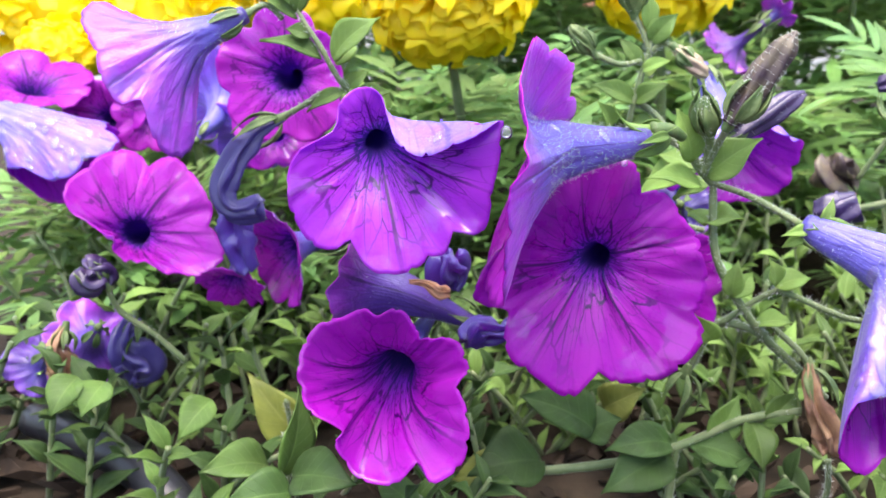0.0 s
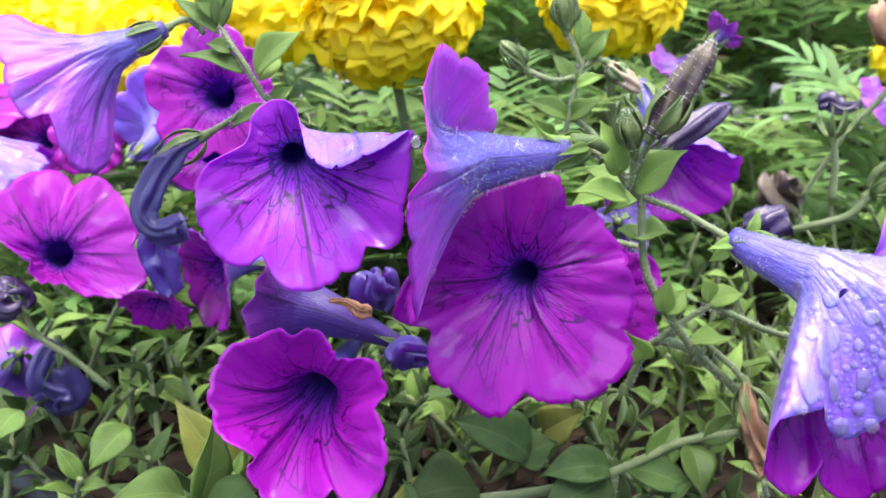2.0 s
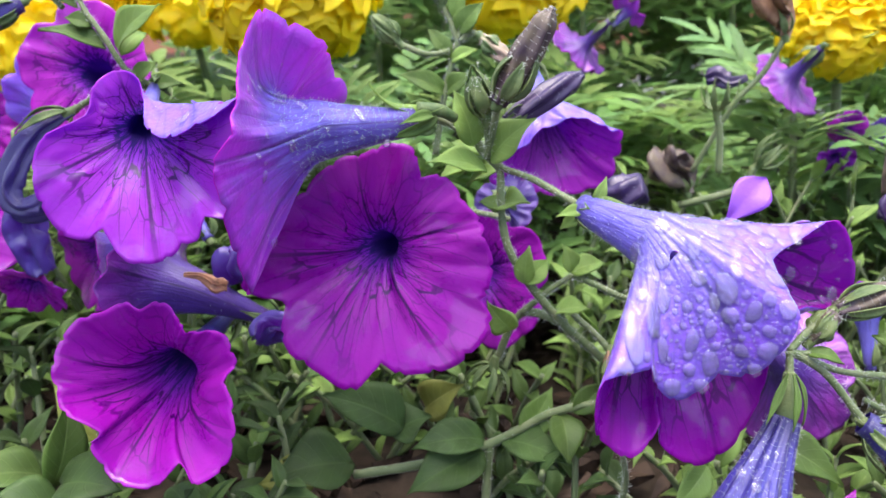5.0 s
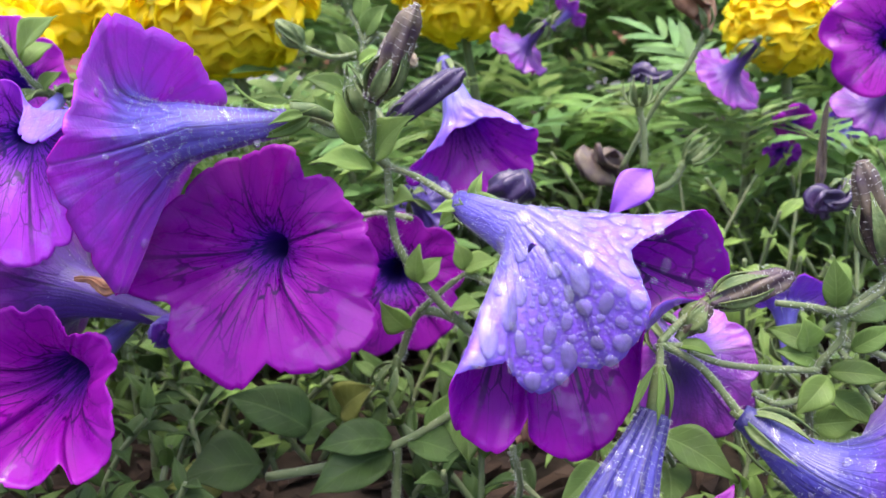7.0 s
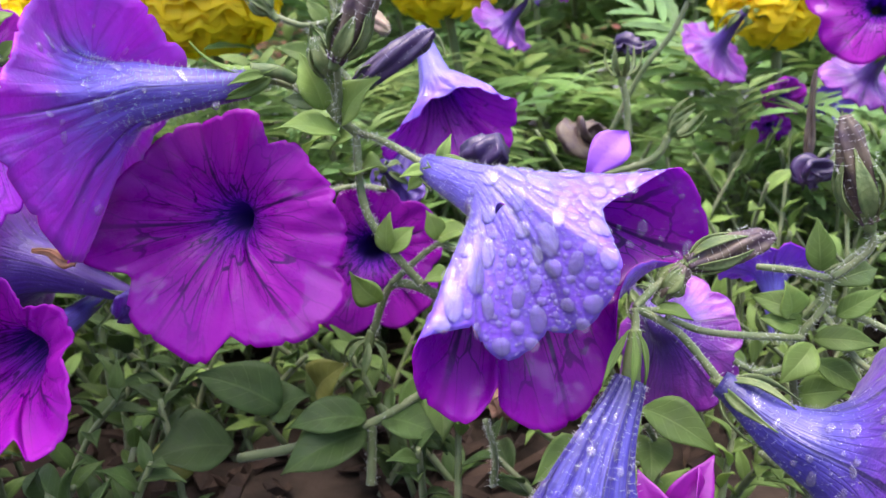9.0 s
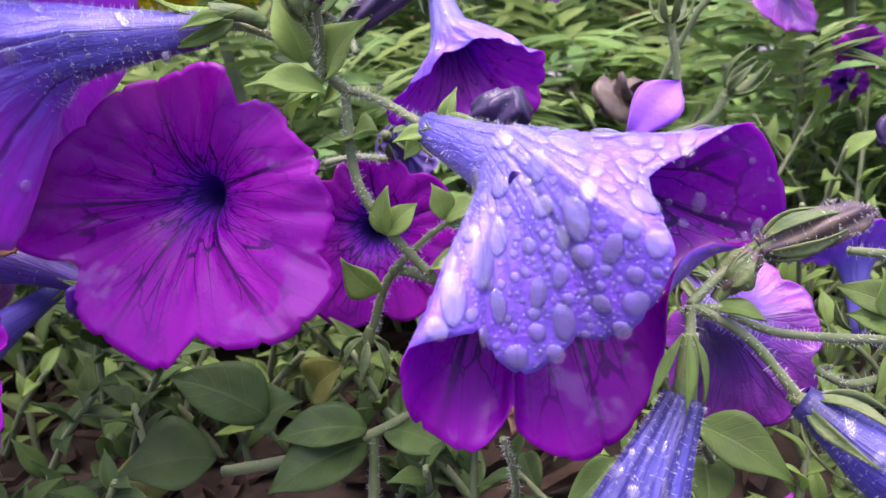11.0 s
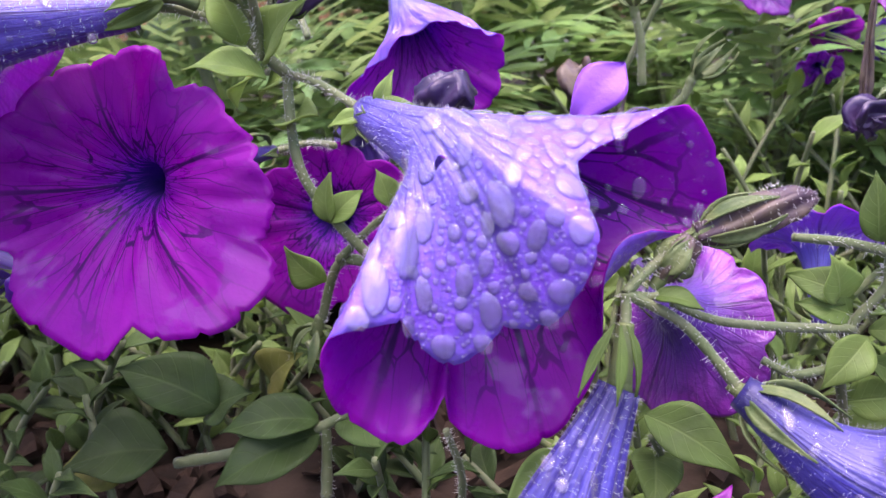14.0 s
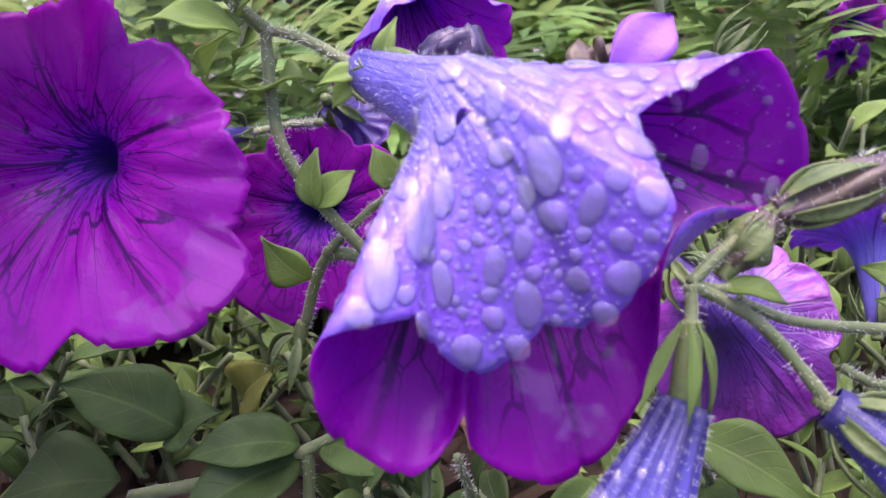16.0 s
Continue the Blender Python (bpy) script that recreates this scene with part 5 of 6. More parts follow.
bud("nodding green bud on a bent stalk", (0.0637, 0.2557, 0.1596), (0.0733, 0.2511, 0.1509), 0.0026, STEM_BROWN, sep=0.008, spread=0.15, hairs=120, seed=9, stem=[(0.0637, 0.2557, 0.1596), (0.0603, 0.2592, 0.1612), (0.0571, 0.2605, 0.1584)])
bud("green bud reaching sideways from its stalk", (0.0369, 0.2552, 0.1579), (0.0287, 0.2556, 0.1668), 0.0022, SEPAL, sep=0.009, spread=0.3, hairs=80, seed=10, stem=[(0.0369, 0.2552, 0.1579), (0.0456, 0.2563, 0.1545), (0.0533, 0.2596, 0.1553)])
branch("upright leafy stem with young buds", [[(0.0484, 0.2573, 0.1216), (0.0514, 0.2583, 0.1399), (0.0548, 0.2602, 0.1538), (0.0574, 0.2618, 0.1629)], [(0.0524, 0.2591, 0.1426), (0.0593, 0.2545, 0.1376), (0.0628, 0.2475, 0.1312)]], [
    ((0.0565, 0.2613, 0.1611), (0.0637, 0.2588, 0.1706), 0.0085, LEAF, FACE), ((0.0555, 0.2623, 0.1647), (0.0565, 0.2660, 0.1774), 0.006, LEAF, FACE),
    ((0.0535, 0.2600, 0.1529), (0.0465, 0.2618, 0.1629), 0.006, LEAF, FACE), ((0.0539, 0.2597, 0.1520), (0.0619, 0.2547, 0.1564), 0.005, LEAF_PALE, FACE),
    ((0.0520, 0.2589, 0.1417), (0.0609, 0.2526, 0.1489), 0.007, LEAF, FACE), ((0.0520, 0.2589, 0.1417), (0.0369, 0.2526, 0.1490), 0.008, LEAF, FACE),
    ((0.0451, 0.2585, 0.1332), (0.0400, 0.2528, 0.1425), 0.0075, LEAF_PALE, FACE), ((0.0509, 0.2590, 0.1350), (0.0603, 0.2535, 0.1339), 0.007, LEAF, FACE),
    ((0.0489, 0.2574, 0.1294), (0.0364, 0.2582, 0.1322), 0.008, LEAF_DARK, FACE)], seed=920, r=0.0011)
branch("hairy leafy stem rising behind the flowers", [[(-0.0401, 0.2413, 0.1458), (-0.0446, 0.2387, 0.1514), (-0.0501, 0.2385, 0.1616), (-0.0555, 0.2399, 0.1699), (-0.0595, 0.2440, 0.1806)]], [
    ((-0.0460, 0.2384, 0.1574), (-0.0322, 0.2328, 0.1705), 0.0115, LEAF_PALE, (-0.4, -0.8, 0.5)), ((-0.0451, 0.2379, 0.1557), (-0.0400, 0.2462, 0.1629), 0.008, LEAF_PALE, FACE),
    ((-0.0495, 0.2384, 0.1574), (-0.0673, 0.2363, 0.1646), 0.0075, LEAF, (0, -0.5, 0.8)), ((-0.0527, 0.2393, 0.1641), (-0.0597, 0.2369, 0.1667), 0.006, LEAF, FACE),
    ((-0.0567, 0.2406, 0.1724), (-0.0647, 0.2427, 0.1871), 0.007, LEAF, FACE), ((-0.0567, 0.2401, 0.1707), (-0.0519, 0.2423, 0.1855), 0.007, LEAF, FACE), ((-0.0576, 0.2411, 0.1740), (-0.0596, 0.2432, 0.1887), 0.008, LEAF, FACE),
    ((-0.0567, 0.2397, 0.1691), (-0.0716, 0.2451, 0.1807), 0.005, LEAF, FACE), ((-0.0424, 0.2398, 0.1478), (-0.0359, 0.2395, 0.1539), 0.006, LEAF_PALE, FACE),
    ((-0.0424, 0.2398, 0.1478), (-0.0556, 0.2381, 0.1419), 0.005, LEAF, FACE), ((-0.0401, 0.2413, 0.1458), (-0.0288, 0.2398, 0.1478), 0.006, LEAF, FACE)], seed=930)

# the stems on the far right
bud("tiny olive-brown bud in its hairy cup", (0.1365, 0.1689, 0.0893), (0.1421, 0.1698, 0.0961), 0.0026, BUD_BROWN, sep=0.0075, spread=0.06, hairs=160, seed=12, width=0.0040, blunt=0.6)
branch("small downy leaf at the fork of the stalks", [[(0.1299, 0.1658, 0.0881), (0.1336, 0.1672, 0.0868), (0.1359, 0.1672, 0.0869)]], [
    ((0.1349, 0.1672, 0.0868), (0.1427, 0.1638, 0.0860), 0.0045, LEAF, (0, -0.4, 0.9))], seed=945, r=0.0009, hairs=60)
branch("forked hairy stem with narrow leaves", [
    [(0.1738, 0.1819, 0.0657), (0.1761, 0.1820, 0.0732), (0.1809, 0.1811, 0.0808), (0.1814, 0.1809, 0.0875), (0.1884, 0.1800, 0.0952), (0.1963, 0.1783, 0.1002)],
    [(0.1814, 0.1809, 0.0875), (0.1719, 0.1787, 0.0907), (0.1617, 0.1772, 0.0928)],
    [(0.1761, 0.1817, 0.0722), (0.1623, 0.1792, 0.0743), (0.1489, 0.1769, 0.0773), (0.1400, 0.1752, 0.0820)],
    [(0.1818, 0.1822, 0.0774), (0.1872, 0.1753, 0.0680), (0.1960, 0.1706, 0.0624)],
    [(0.1823, 0.1825, 0.0788), (0.1891, 0.1781, 0.0778), (0.1967, 0.1739, 0.0740)],
    [(0.1738, 0.1819, 0.0657), (0.1766, 0.1817, 0.0467), (0.1784, 0.1847, 0.0211)],
    [(0.1767, 0.1819, 0.0656), (0.1646, 0.1767, 0.0655), (0.1578, 0.1775, 0.0685)],
], [
    ((0.1785, 0.1805, 0.0899), (0.1767, 0.1801, 0.1030), 0.0068, LEAF, (-0.3, -0.9, 0.2)),
    ((0.1744, 0.1851, 0.0767), (0.1719, 0.1827, 0.0866), 0.008, LEAF_PALE, FACE), ((0.1771, 0.1843, 0.0738), (0.1666, 0.1852, 0.0770), 0.007, LEAF, FACE),
    ((0.1784, 0.1807, 0.0722), (0.1912, 0.1737, 0.0732), 0.007, LEAF, FACE), ((0.1783, 0.1803, 0.0708), (0.1686, 0.1758, 0.0627), 0.008, LEAF_PALE, FACE),
    ((0.1795, 0.1819, 0.0655), (0.1906, 0.1748, 0.0590), 0.007, LEAF, FACE), ((0.1833, 0.1803, 0.0781), (0.1930, 0.1773, 0.0859), 0.006, LEAF, FACE),
    ((0.1773, 0.1850, 0.0766), (0.1667, 0.1915, 0.0809), 0.008, LEAF, FACE), ((0.1771, 0.1841, 0.0551), (0.1877, 0.1798, 0.0583), 0.009, LEAF_PALE, FACE),
    ((0.1823, 0.1826, 0.0861), (0.1978, 0.1883, 0.0880), 0.008, LEAF, FACE)], seed=940)
branch("pale broad leaves low beside the hanging flower", [[(0.1431, 0.1913, 0.0260), (0.1436, 0.1892, 0.0365), (0.1393, 0.1869, 0.0469)], [(0.0979, 0.1874, 0.0305), (0.0986, 0.1852, 0.0409), (0.0962, 0.1833, 0.0525)]], [
    ((0.1380, 0.1882, 0.0515), (0.1555, 0.1758, 0.0445), 0.012, LEAF, (0, -0.6, 0.8)), ((0.1764, 0.1853, 0.0412), (0.1927, 0.1832, 0.0521), 0.015, LEAF_PALE, (0.1, -0.6, 0.8)),
    ((0.1406, 0.1905, 0.0412), (0.1374, 0.1740, 0.0380), 0.011, LEAF, (0, -0.8, 0.6)), ((0.1196, 0.1818, 0.0473), (0.1072, 0.1699, 0.0419), 0.008, LEAF_PALE, (0, -0.8, 0.5))], seed=950)

# leaves low in front; the darker green puts the plants' shade into their colour
branch("leafy green stem lying over the mulch, most leaves coloured as shaded", [[(0.0203, 0.2171, 0.0250), (0.0439, 0.2135, 0.0308), (0.0643, 0.2125, 0.0381), (0.0818, 0.2095, 0.0494), (0.0976, 0.2050, 0.0553)], [(0.0618, 0.2099, 0.0183), (0.0627, 0.2120, 0.0293), (0.0634, 0.2125, 0.0381)]], [
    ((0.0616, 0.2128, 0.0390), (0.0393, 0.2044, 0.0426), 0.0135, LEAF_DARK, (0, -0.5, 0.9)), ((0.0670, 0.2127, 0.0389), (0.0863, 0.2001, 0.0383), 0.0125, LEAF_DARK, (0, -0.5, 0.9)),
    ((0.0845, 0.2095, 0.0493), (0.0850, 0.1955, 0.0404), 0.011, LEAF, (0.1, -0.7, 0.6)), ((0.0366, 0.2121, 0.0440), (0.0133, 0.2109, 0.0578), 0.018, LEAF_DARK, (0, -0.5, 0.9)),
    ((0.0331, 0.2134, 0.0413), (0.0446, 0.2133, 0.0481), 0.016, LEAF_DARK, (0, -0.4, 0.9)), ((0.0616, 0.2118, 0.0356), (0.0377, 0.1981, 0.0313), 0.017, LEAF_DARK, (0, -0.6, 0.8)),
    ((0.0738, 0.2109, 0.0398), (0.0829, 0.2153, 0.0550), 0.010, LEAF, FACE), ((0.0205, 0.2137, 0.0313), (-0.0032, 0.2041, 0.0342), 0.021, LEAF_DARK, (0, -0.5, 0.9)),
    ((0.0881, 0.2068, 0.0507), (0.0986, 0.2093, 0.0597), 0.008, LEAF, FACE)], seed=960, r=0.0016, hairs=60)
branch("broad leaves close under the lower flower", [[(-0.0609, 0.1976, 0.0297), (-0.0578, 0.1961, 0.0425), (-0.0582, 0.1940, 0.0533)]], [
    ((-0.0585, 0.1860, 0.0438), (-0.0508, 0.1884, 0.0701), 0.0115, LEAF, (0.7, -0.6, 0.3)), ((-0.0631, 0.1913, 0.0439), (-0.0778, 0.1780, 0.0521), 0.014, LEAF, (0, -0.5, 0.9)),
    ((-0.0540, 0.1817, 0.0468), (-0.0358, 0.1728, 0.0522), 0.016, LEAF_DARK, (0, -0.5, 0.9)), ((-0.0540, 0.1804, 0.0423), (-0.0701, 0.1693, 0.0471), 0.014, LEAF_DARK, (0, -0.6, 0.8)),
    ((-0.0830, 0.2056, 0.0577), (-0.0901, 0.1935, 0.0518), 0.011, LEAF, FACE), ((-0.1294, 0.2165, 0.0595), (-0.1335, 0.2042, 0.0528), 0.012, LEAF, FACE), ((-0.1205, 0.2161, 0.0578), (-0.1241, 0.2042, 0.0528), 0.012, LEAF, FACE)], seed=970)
branch("yellowing leaf on a low stem", [[(-0.0634, 0.2359, 0.0180), (-0.0662, 0.2348, 0.0323), (-0.0668, 0.2325, 0.0424)]], [
    ((-0.0609, 0.2382, 0.0188), (-0.0805, 0.2367, 0.0498), 0.017, LEAF_YELLOW, (0, -0.8, 0.6)), ((0.0435, 0.2337, 0.0395), (0.0545, 0.2248, 0.0519), 0.014, LEAF_YELLOW, FACE), ((0.0081, 0.2174, 0.0260), (-0.0082, 0.2077, 0.0285), 0.014, LEAF_YELLOW, FACE)], seed=980)


# ---- faded flowers and seed cases ----
def crumpled_mesh(pts, radii, mat, seed=0, folds=6, depth=0.45, sides=36, n=10):
    """A collapsed petal tube: deep pleats that wander, and a torn end."""
    path = smoothpath(pts, n)
    fr = frames_along(path)
    off = Vector((seed * 2.7, seed * 1.9, 0))
    vs, fs = [], []
    m = len(path) - 1
    for i, (p, (t, x, y)) in enumerate(zip(path, fr)):
        q = i / m
        k = q * (len(radii) - 1)
        a = min(int(k), len(radii) - 2)
        r = radii[a] + (radii[a + 1] - radii[a]) * smooth01(k - a)
        for s in range(sides):
            th = 2 * math.pi * s / sides
            w = noise.noise(Vector((math.cos(th) * 1.5, math.sin(th) * 1.5, q * 4)) + off)
            rr = r * (0.75 + depth * math.cos(folds * th + 3 * w + 2.0 * q) + 0.5 * w)
            end = 0.25 * r * noise.noise(Vector((math.cos(th) * 4, math.sin(th) * 4, 9)) + off) * q * 3
            vs.append(p + (x * math.cos(th) * 1.15 + y * math.sin(th) * 0.8) * max(rr, r * 0.15) + t * end)
    for i in range(m):
        for s in range(sides):
            a, b = i * sides + s, i * sides + (s + 1) % sides
            fs.append((a, b, b + sides, a + sides))
    fs.append(tuple(range(sides))[::-1])
    fs.append(tuple(range(len(vs) - sides, len(vs))))
    return mesh_of("corolla", vs, fs, [mat])


def wilted(label, base, tip, radius, mat, sep=0.008, stem=None, seed=0, spread=0.4):
    base, tip = V(base), V(tip)
    t = thing("wilted_flower", label, "flower", "faded flowers", at=base)
    side = (tip - base).orthogonal().normalized() * radius * 0.5
    part("corolla", crumpled_mesh([base, base.lerp(tip, 0.4) + side, base.lerp(tip, 0.75) - side * 0.5, tip], [radius * 0.3, radius * 0.5, radius * 0.8, radius, radius * 0.6], mat, seed), t)
    if sep:
        calyx(t, base, tip - base, sep, spread, seed=seed, hairs=30)
    if stem:
        stem_part(t, stem, 0.0010, 0.0010, hairs=60, seed=seed)
    return t


wilted("withered brown and violet petunia drooping from its stalk", (0.1778, 0.2865, 0.1583), (0.1708, 0.2898, 0.1772), 0.0075, DRY, seed=1, stem=[(0.1778, 0.2865, 0.1583), (0.1718, 0.2880, 0.1455), (0.1623, 0.2898, 0.1334), (0.1498, 0.2928, 0.1077)])
wilted("blackened shrivelled petunia on its stalk", (0.1680, 0.2927, 0.1438), (0.1544, 0.2976, 0.1427), 0.0034, BUD, sep=0, seed=2)
wilted("grey-violet collapsed petunia among the leaves", (0.1495, 0.2953, 0.0983), (0.1412, 0.2997, 0.1136), 0.0085, BUD_BROWN, sep=0.006, seed=3)
wilted("little dark violet crumpled bud", (-0.1220, 0.2293, 0.0860), (-0.1268, 0.2279, 0.0917), 0.0055, BUD, seed=4, stem=[(-0.1220, 0.2293, 0.0860), (-0.1199, 0.2317, 0.0761), (-0.1109, 0.2343, 0.0668), (-0.1016, 0.2362, 0.0554)])
wilted("dark violet drooping faded petunia", (-0.1212, 0.2451, 0.0683), (-0.1222, 0.2386, 0.0456), 0.0075, OUTER_DARK, seed=5)
t0 = thing("wilted_flower", "limp dark violet petunia hanging from a hooked stalk", "flower", "faded flowers", at=(-0.0640, 0.2435, 0.1388))
part("corolla", crumpled_mesh([(-0.0640, 0.2435, 0.1388), (-0.0719, 0.2410, 0.1348), (-0.0785, 0.2380, 0.1266), (-0.0832, 0.2350, 0.1171), (-0.0796, 0.2330, 0.1107), (-0.0699, 0.2310, 0.1124)], [0.0016, 0.0026, 0.0042, 0.0048, 0.0038, 0.0030, 0.0040], OUTER_DARK, 31, 5, 0.22), t0)
part("lip", crumpled_mesh([(-0.0798, 0.2360, 0.1112), (-0.0798, 0.2360, 0.1007), (-0.0769, 0.2360, 0.0892)], [0.004, 0.0055, 0.0050, 0.0038], OUTER, 33, 4, 0.4), t0, "paler violet crumpled petal lip")
calyx(t0, (-0.0640, 0.2435, 0.1388), (-0.85, -0.2, -0.5), 0.014, 0.35, 5, 31, 0.0028, 40)
stem_part(t0, [(-0.0640, 0.2435, 0.1388), (-0.0560, 0.2418, 0.1432), (-0.0503, 0.2395, 0.1469)], 0.0010, 0.0010, hairs=60, seed=31)
wilted("brown dried petunia hanging low", (-0.1486, 0.2486, 0.0624), (-0.1517, 0.2433, 0.0441), 0.005, DRY, seed=6)
wilted("dry brown seed case", (0.0974, 0.2044, 0.0714), (0.1018, 0.1926, 0.0486), 0.0055, DRY, sep=0.012, seed=7, stem=[(0.0974, 0.2044, 0.0714), (0.0937, 0.2067, 0.0758), (0.0869, 0.2104, 0.0814)])
wilted("crumpled pale violet petunia behind the branch", (-0.0089, 0.2197, 0.0887), (-0.0104, 0.2179, 0.1003), 0.006, OUTER, sep=0, seed=8)
wilted("scraps of withered orange petals", (-0.0213, 0.1989, 0.0994), (-0.0098, 0.1978, 0.0962), 0.0017, SCRAP, sep=0, seed=9)
wilted("folded blue-violet petal of a spent flower", (0.0109, 0.2132, 0.0839), (-0.0043, 0.2060, 0.0771), 0.0055, OUTER, sep=0, seed=10)
wilted("brown withered stalk end among the far stems", (0.2257, 0.2891, 0.1311), (0.2236, 0.2853, 0.0996), 0.0022, BUD_BROWN, sep=0, seed=11)
wilted("dark violet faded petunia on the far plant", (0.2213, 0.2612, 0.1062), (0.2100, 0.2583, 0.0962), 0.006, BUD, sep=0.006, seed=12)
t0 = thing("empty_calyx", "empty green calyx with spread sepals", "calyx", at=(0.1533, 0.2819, 0.1313))
calyx(t0, (0.1533, 0.2819, 0.1313), (0.0, 0.1, 1), 0.010, 0.6, 6, 21, 0.0024, 40)
stem_part(t0, [(0.1533, 0.2819, 0.1313), (0.1551, 0.2813, 0.1220), (0.1554, 0.2808, 0.1094)], 0.0013, 0.0013, hairs=60)
t0 = thing("empty_calyx", "empty calyx with curled green sepals", "calyx", at=(0.0636, 0.2137, 0.0639))
calyx(t0, (0.0645, 0.2139, 0.0648), (-0.3, 0.1, -1), 0.010, 0.7, 6, 22, 0.0026, 60)
t0 = thing("empty_calyx", "green calyx with pointed sepals beside the foliage", "calyx", at=(0.1735, 0.2882, 0.1097))
calyx(t0, (0.1724, 0.2882, 0.1097), (0.7, -0.1, 0.7), 0.013, 0.35, 5, 23, 0.0030, 40)
stem_part(t0, [(0.1724, 0.2882, 0.1097), (0.1665, 0.2888, 0.1011), (0.1460, 0.2941, 0.0941)], 0.0015, 0.0014, hairs=60)

# ---- flowers farther back ----
def far_flower(label, at, face, size, seed, inner=None, outer=None):
    c = V(at)
    f = V(face).normalized()
    flower(label, c - f * size * 0.9, c, face, (0, 0.1, 1), [(90 + 72 * k + 8 * math.sin(seed + k), size * (0.85 + 0.3 * ((seed * 7 + k * 3) % 5) / 5), 22, -25) for k in range(5)],
           seed=seed, inner=inner, outer=outer, group="petunia flowers", sep=0.009, nth=70, nl=14, nt=8, calyx_hairs=0, r1=size * 0.2, ruffle=0.002)


far_flower("dull purple petunia among marigold leaves", (0.1214, 0.3587, 0.1563), (-0.55, 0.45, -0.6), 0.015, 71, outer=OUTER_PLUM)
far_flower("pinkish petunia peeping through marigold leaves", (0.1402, 0.3722, 0.1670), (0.6, 0.2, 0.5), 0.010, 72, outer=OUTER)
far_flower("magenta petunia at the edge of the bed", (0.2421, 0.2798, 0.1529), (-0.4, -0.9, 0.1), 0.022, 73, INNER_PINK)
far_flower("violet petunia under the marigold", (0.2068, 0.3340, 0.1426), (-0.3, 0.5, -0.6), 0.017, 74, outer=OUTER_PLUM)
far_flower("pale violet petunia in the far plant", (0.2378, 0.3476, 0.1173), (0.2, -0.8, -0.2), 0.011, 75, INNER_PINK, OUTER_WET)
far_flower("violet petunia among far stems", (0.2290, 0.3341, 0.1067), (-0.2, -0.7, -0.4), 0.008, 76, INNER_COOL, OUTER_WET)
far_flower("lilac petunia among far stems", (0.2670, 0.3555, 0.1089), (0.2, 0.6, 0.5), 0.012, 77, INNER_COOL, OUTER_WET)
far_flower("dark violet petunia drooping at the far edge", (0.2515, 0.2990, 0.1293), (-0.2, 0.6, -0.7), 0.016, 78, None, OUTER_PLUM)
far_flower("lilac petunia behind the bud", (0.1889, 0.2297, 0.0689), (0.1, 0.5, 0.8), 0.018, 79, INNER_COOL, OUTER_WET)
BEADED, BEADED_COROLLA = flower("rain-beaded pale lavender petunia seen from behind", (-0.2116, 0.3163, 0.1353), (-0.1923, 0.3071, 0.1285), None, (0, -0.96, 0.28),
       [(0, (-0.1504, 0.3083, 0.1256), (-0.1702, 0.3080, 0.1318)), (48, (-0.1404, 0.2912, 0.1205), (-0.1629, 0.2968, 0.1290)), (92, (-0.1602, 0.2827, 0.1089), (-0.1720, 0.2913, 0.1243)), (140, (-0.1839, 0.2887, 0.1115), (-0.1854, 0.2947, 0.1215)),
        (200, (-0.1719, 0.2992, 0.0938), (-0.1864, 0.3145, 0.1107)), (255, (-0.1552, 0.3132, 0.1062)), (310, (-0.1512, 0.3221, 0.1191))],
       r1=0.008, r0=0.003, seed=80, notch=0.1, outer=OUTER_WET, inner=INNER_PINK)
wet_with_drops(BEADED_COROLLA, 60, 0.0055, (0.0, -0.8, 0.6), 80, (0.4, 0.98), 0.2, 120)
far_flower("magenta petunia at the end of the row", (-0.1927, 0.3314, 0.1334), (0.35, -0.25, 0.9), 0.024, 81, INNER_PINK, OUTER_ROSE)
far_flower("lavender petunia seen from behind", (-0.1081, 0.3195, 0.1283), (0.15, 0.9, 0.3), 0.024, 82, INNER_PINK, OUTER_WET)
far_flower("small magenta petunia in the row behind", (-0.1662, 0.3491, 0.1227), (0, -0.9, 0.2), 0.018, 83, INNER_PINK)
far_flower("small magenta petunia in the row behind", (-0.1481, 0.3495, 0.1239), (0.3, -0.9, 0.2), 0.017, 84, INNER_PINK)
far_flower("lavender petunia with pale petals", (-0.0915, 0.3166, 0.1180), (-0.2, 0.85, 0.4), 0.020, 85, INNER_PINK, OUTER_WET)
far_flower("pink petunia lit from above", (-0.0791, 0.2974, 0.1237), (0.1, -0.7, 0.5), 0.018, 86, INNER_PINK, OUTER_WET)
far_flower("violet petunia low in the shade", (-0.1437, 0.2564, 0.0533), (-0.4, 0.5, -0.5), 0.018, 87, INNER_COOL, OUTER)
far_flower("violet petunia low at the side", (-0.1585, 0.2498, 0.0486), (-0.4, 0.5, -0.5), 0.014, 88, INNER_COOL, OUTER_BLUE)
t0 = thing("petunia_flower", "pink petal of a hidden petunia behind the wet one", "flower", "petunia flowers", at=(0.1285, 0.1974, 0.1089))
part("petal", leaf_mesh((0.1232, 0.1970, 0.1102), (0.1355, 0.1985, 0.1240), 0.0105, (-0.3, -0.9, 0.3), 0.2, 0.15, PETAL_BACK, widest=0.68), t0)
far_flower("deep pink petunia hanging under the others", (-0.0841, 0.2447, 0.0851), (-0.1, -0.7, -0.6), 0.013, 89, INNER_PINK)
far_flower("blue-violet petunia glimpsed by the purple one", (-0.0320, 0.2500, 0.1036), (-0.5, 0.5, 0.6), 0.012, 90, INNER_PINK, OUTER_WET)
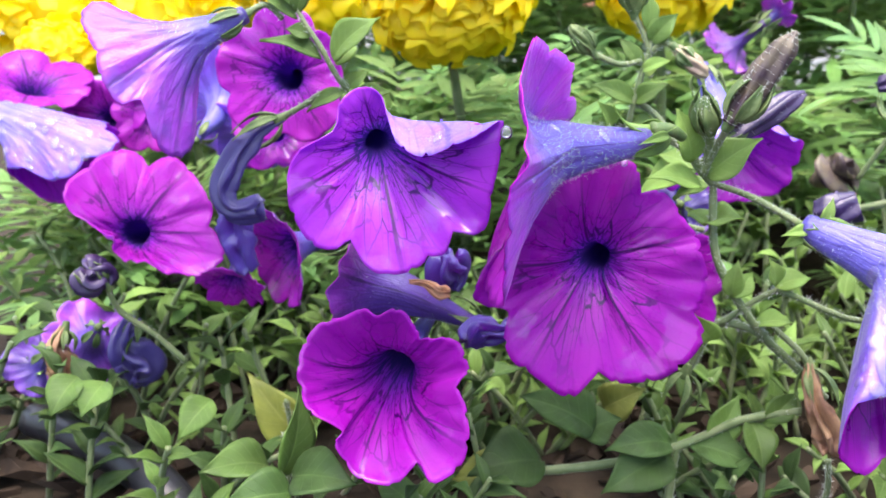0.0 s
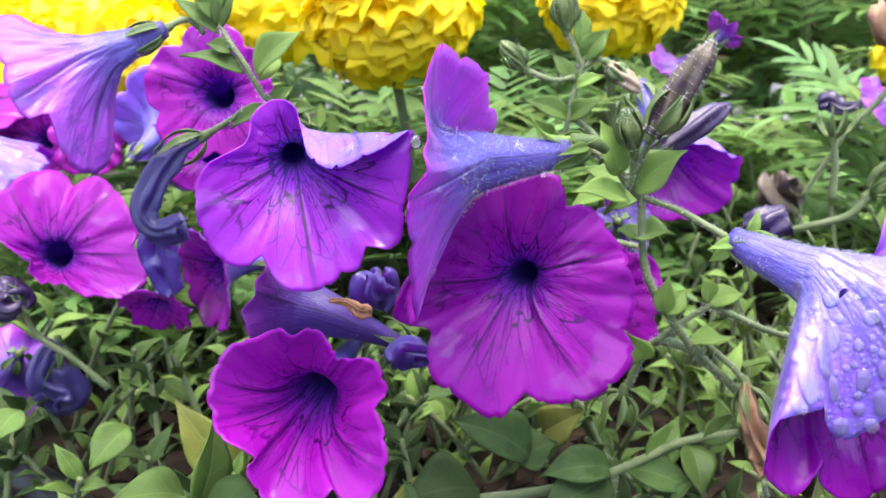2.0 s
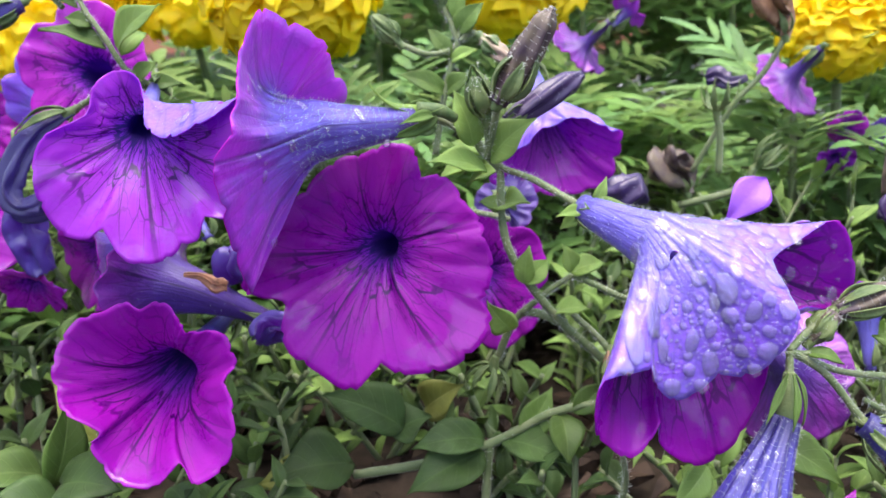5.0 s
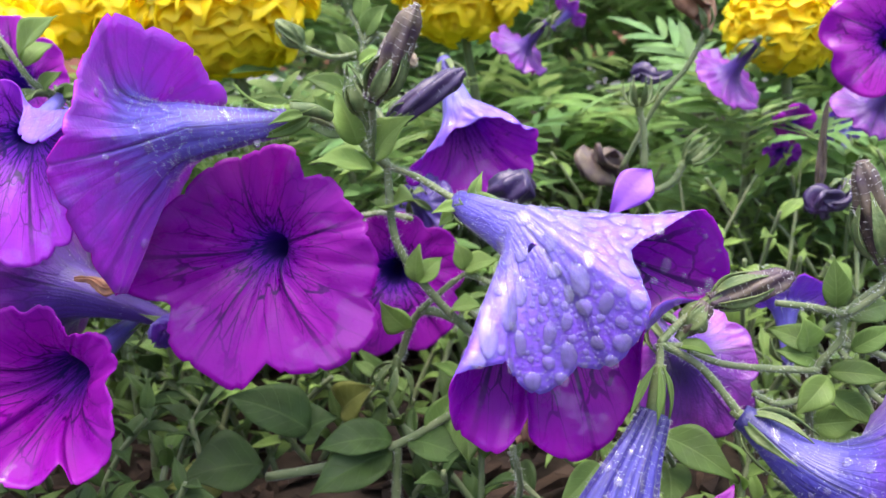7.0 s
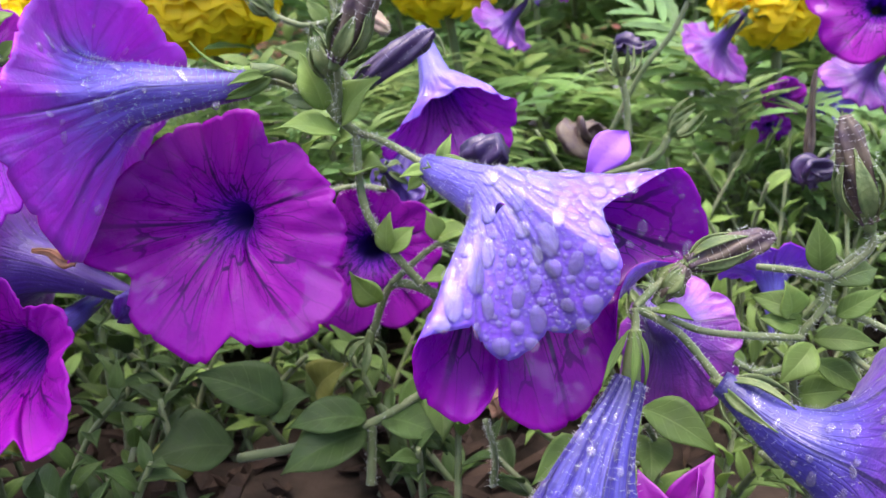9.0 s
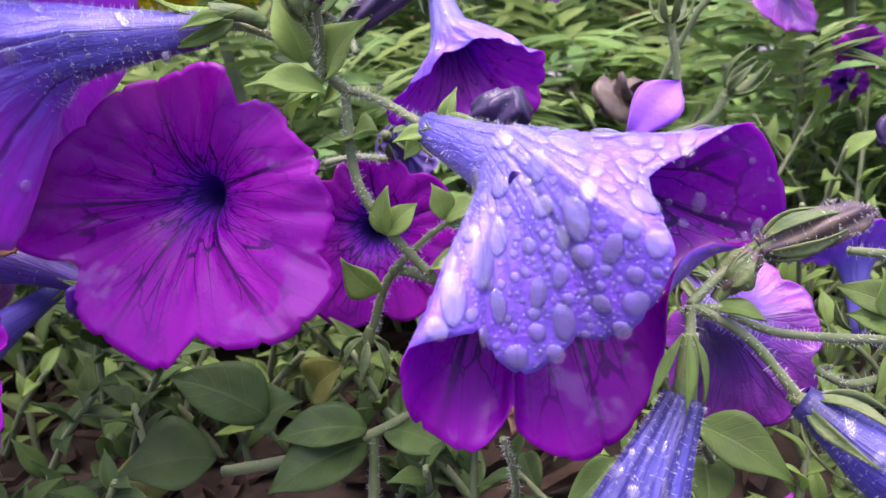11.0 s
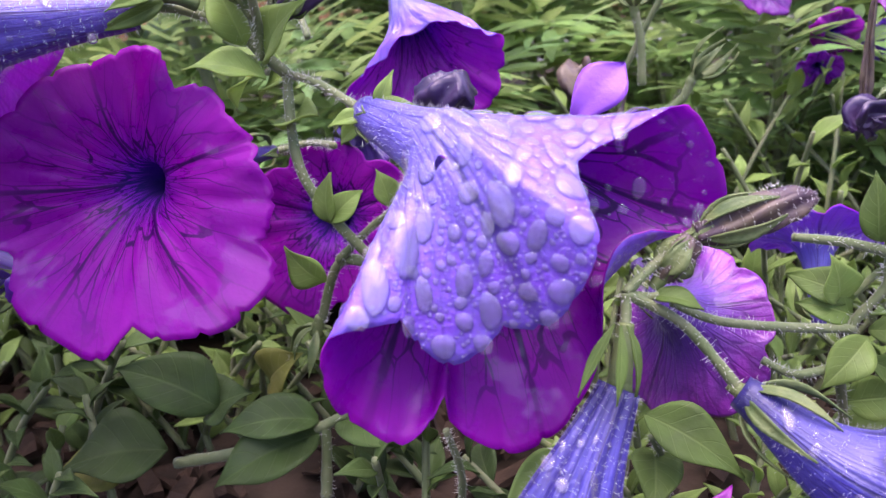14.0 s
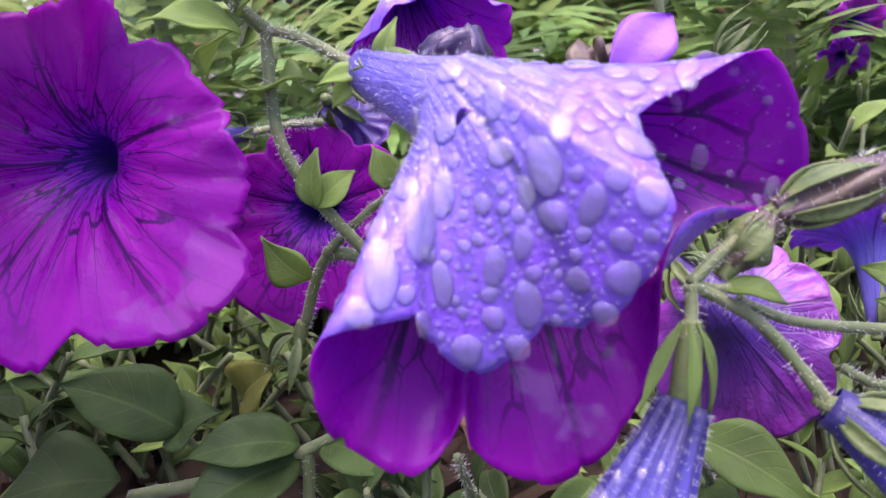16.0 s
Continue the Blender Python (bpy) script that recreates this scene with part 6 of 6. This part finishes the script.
far_flower("dark blue petunia in shade behind the leaves", (0.0718, 0.2604, 0.1037), (0.2, 0.6, -0.3), 0.012, 92, None, OUTER_DARK)


# ---- mulch ----
rngm = random.Random(9)
vs, fs = [], []
for _ in range(900):
    x, y = rngm.uniform(-0.25, 0.35), rngm.uniform(0.10, 0.45)
    ln, w, h = rngm.uniform(0.006, 0.03), rngm.uniform(0.003, 0.008), rngm.uniform(0.0015, 0.004)
    rot = Euler((rngm.uniform(-0.4, 0.4), rngm.uniform(-0.4, 0.4), rngm.uniform(0, 6.3))).to_matrix()
    b = len(vs)
    for sx in (-1, -0.3, 0.4, 1):
        for sy, sz in ((-1, -1), (1, -1), (1, 1), (-1, 1)):
            k = (1 - 0.35 * abs(sx)) * rngm.uniform(0.8, 1.2)
            vs.append(rot @ Vector((sx * ln / 2, sy * w / 2 * k, sz * h / 2 * k)) + Vector((x, y, 0.004 + rngm.uniform(0, 0.004))))
    for q in range(3):
        for e in range(4):
            a, c = b + q * 4 + e, b + q * 4 + (e + 1) % 4
            fs.append((a, c, c + 4, a + 4))
    fs += [(b + 3, b + 2, b + 1, b), (b + 12, b + 13, b + 14, b + 15)]
tagged(new("bark_mulch", mesh_of("bark_mulch", vs, fs, [BARK], smooth=False)), "damp brown bark mulch on the soil", "mulch", kind="stuff")


# ---- far building ----
def box_mesh(x0, x1, y0, y1, z0, z1, mat):
    v = [(x, y, z) for x in (x0, x1) for y in (y0, y1) for z in (z0, z1)]
    return mesh_of("box", v, [(0, 1, 3, 2), (4, 6, 7, 5), (0, 4, 5, 1), (2, 3, 7, 6), (0, 2, 6, 4), (1, 5, 7, 3)], [mat], smooth=False)


house = thing("brick_building", "far red brick building with pale windows", "building", at=(-6, 16, 0))
part("wall", box_mesh(-26, 14, 16, 22, -0.3, 7, BRICK), house)
for k in range(13):
    x = -25 + k * 3.0
    for z in (0.9, 4.0):
        w = part("window", box_mesh(x, x + 1.7, 15.9, 16.05, z, z + 1.7, FAR_FRAME), house)
        part("pane", box_mesh(x + 0.12, x + 0.8, 15.86, 15.92, z + 0.12, z + 1.58, FAR_GLASS), w)
        part("pane", box_mesh(x + 0.9, x + 1.58, 15.86, 15.92, z + 0.12, z + 1.58, FAR_GLASS), w)
part("roof", box_mesh(-26.3, 14.3, 15.7, 22.3, 7, 7.3, FAR_FRAME), house)
tagged(new("pavement", box_mesh(-40, 40, 2.6, 12, -0.32, -0.27, PAVING)), "wet grey paving beyond the bed", "pavement", kind="structure")

wet_with_drops(NOD_COROLLA, 16, 0.0020, (0.0, -0.8, 0.6), 5, (0.3, 0.97), 0.2, 20)

edge = thing("bed_edging", "black plastic edging half buried in soil", "edging", at=(-0.1585, 0.2554, 0.0135))
part("strip", tube_mesh([(-0.1772, 0.2661, 0.0145), (-0.1430, 0.2498, 0.0122), (-0.1176, 0.2332, 0.0089), (-0.1018, 0.2207, 0.0016)], 0.007, 0.008, PLASTIC, sides=12, wob=0.0), edge)
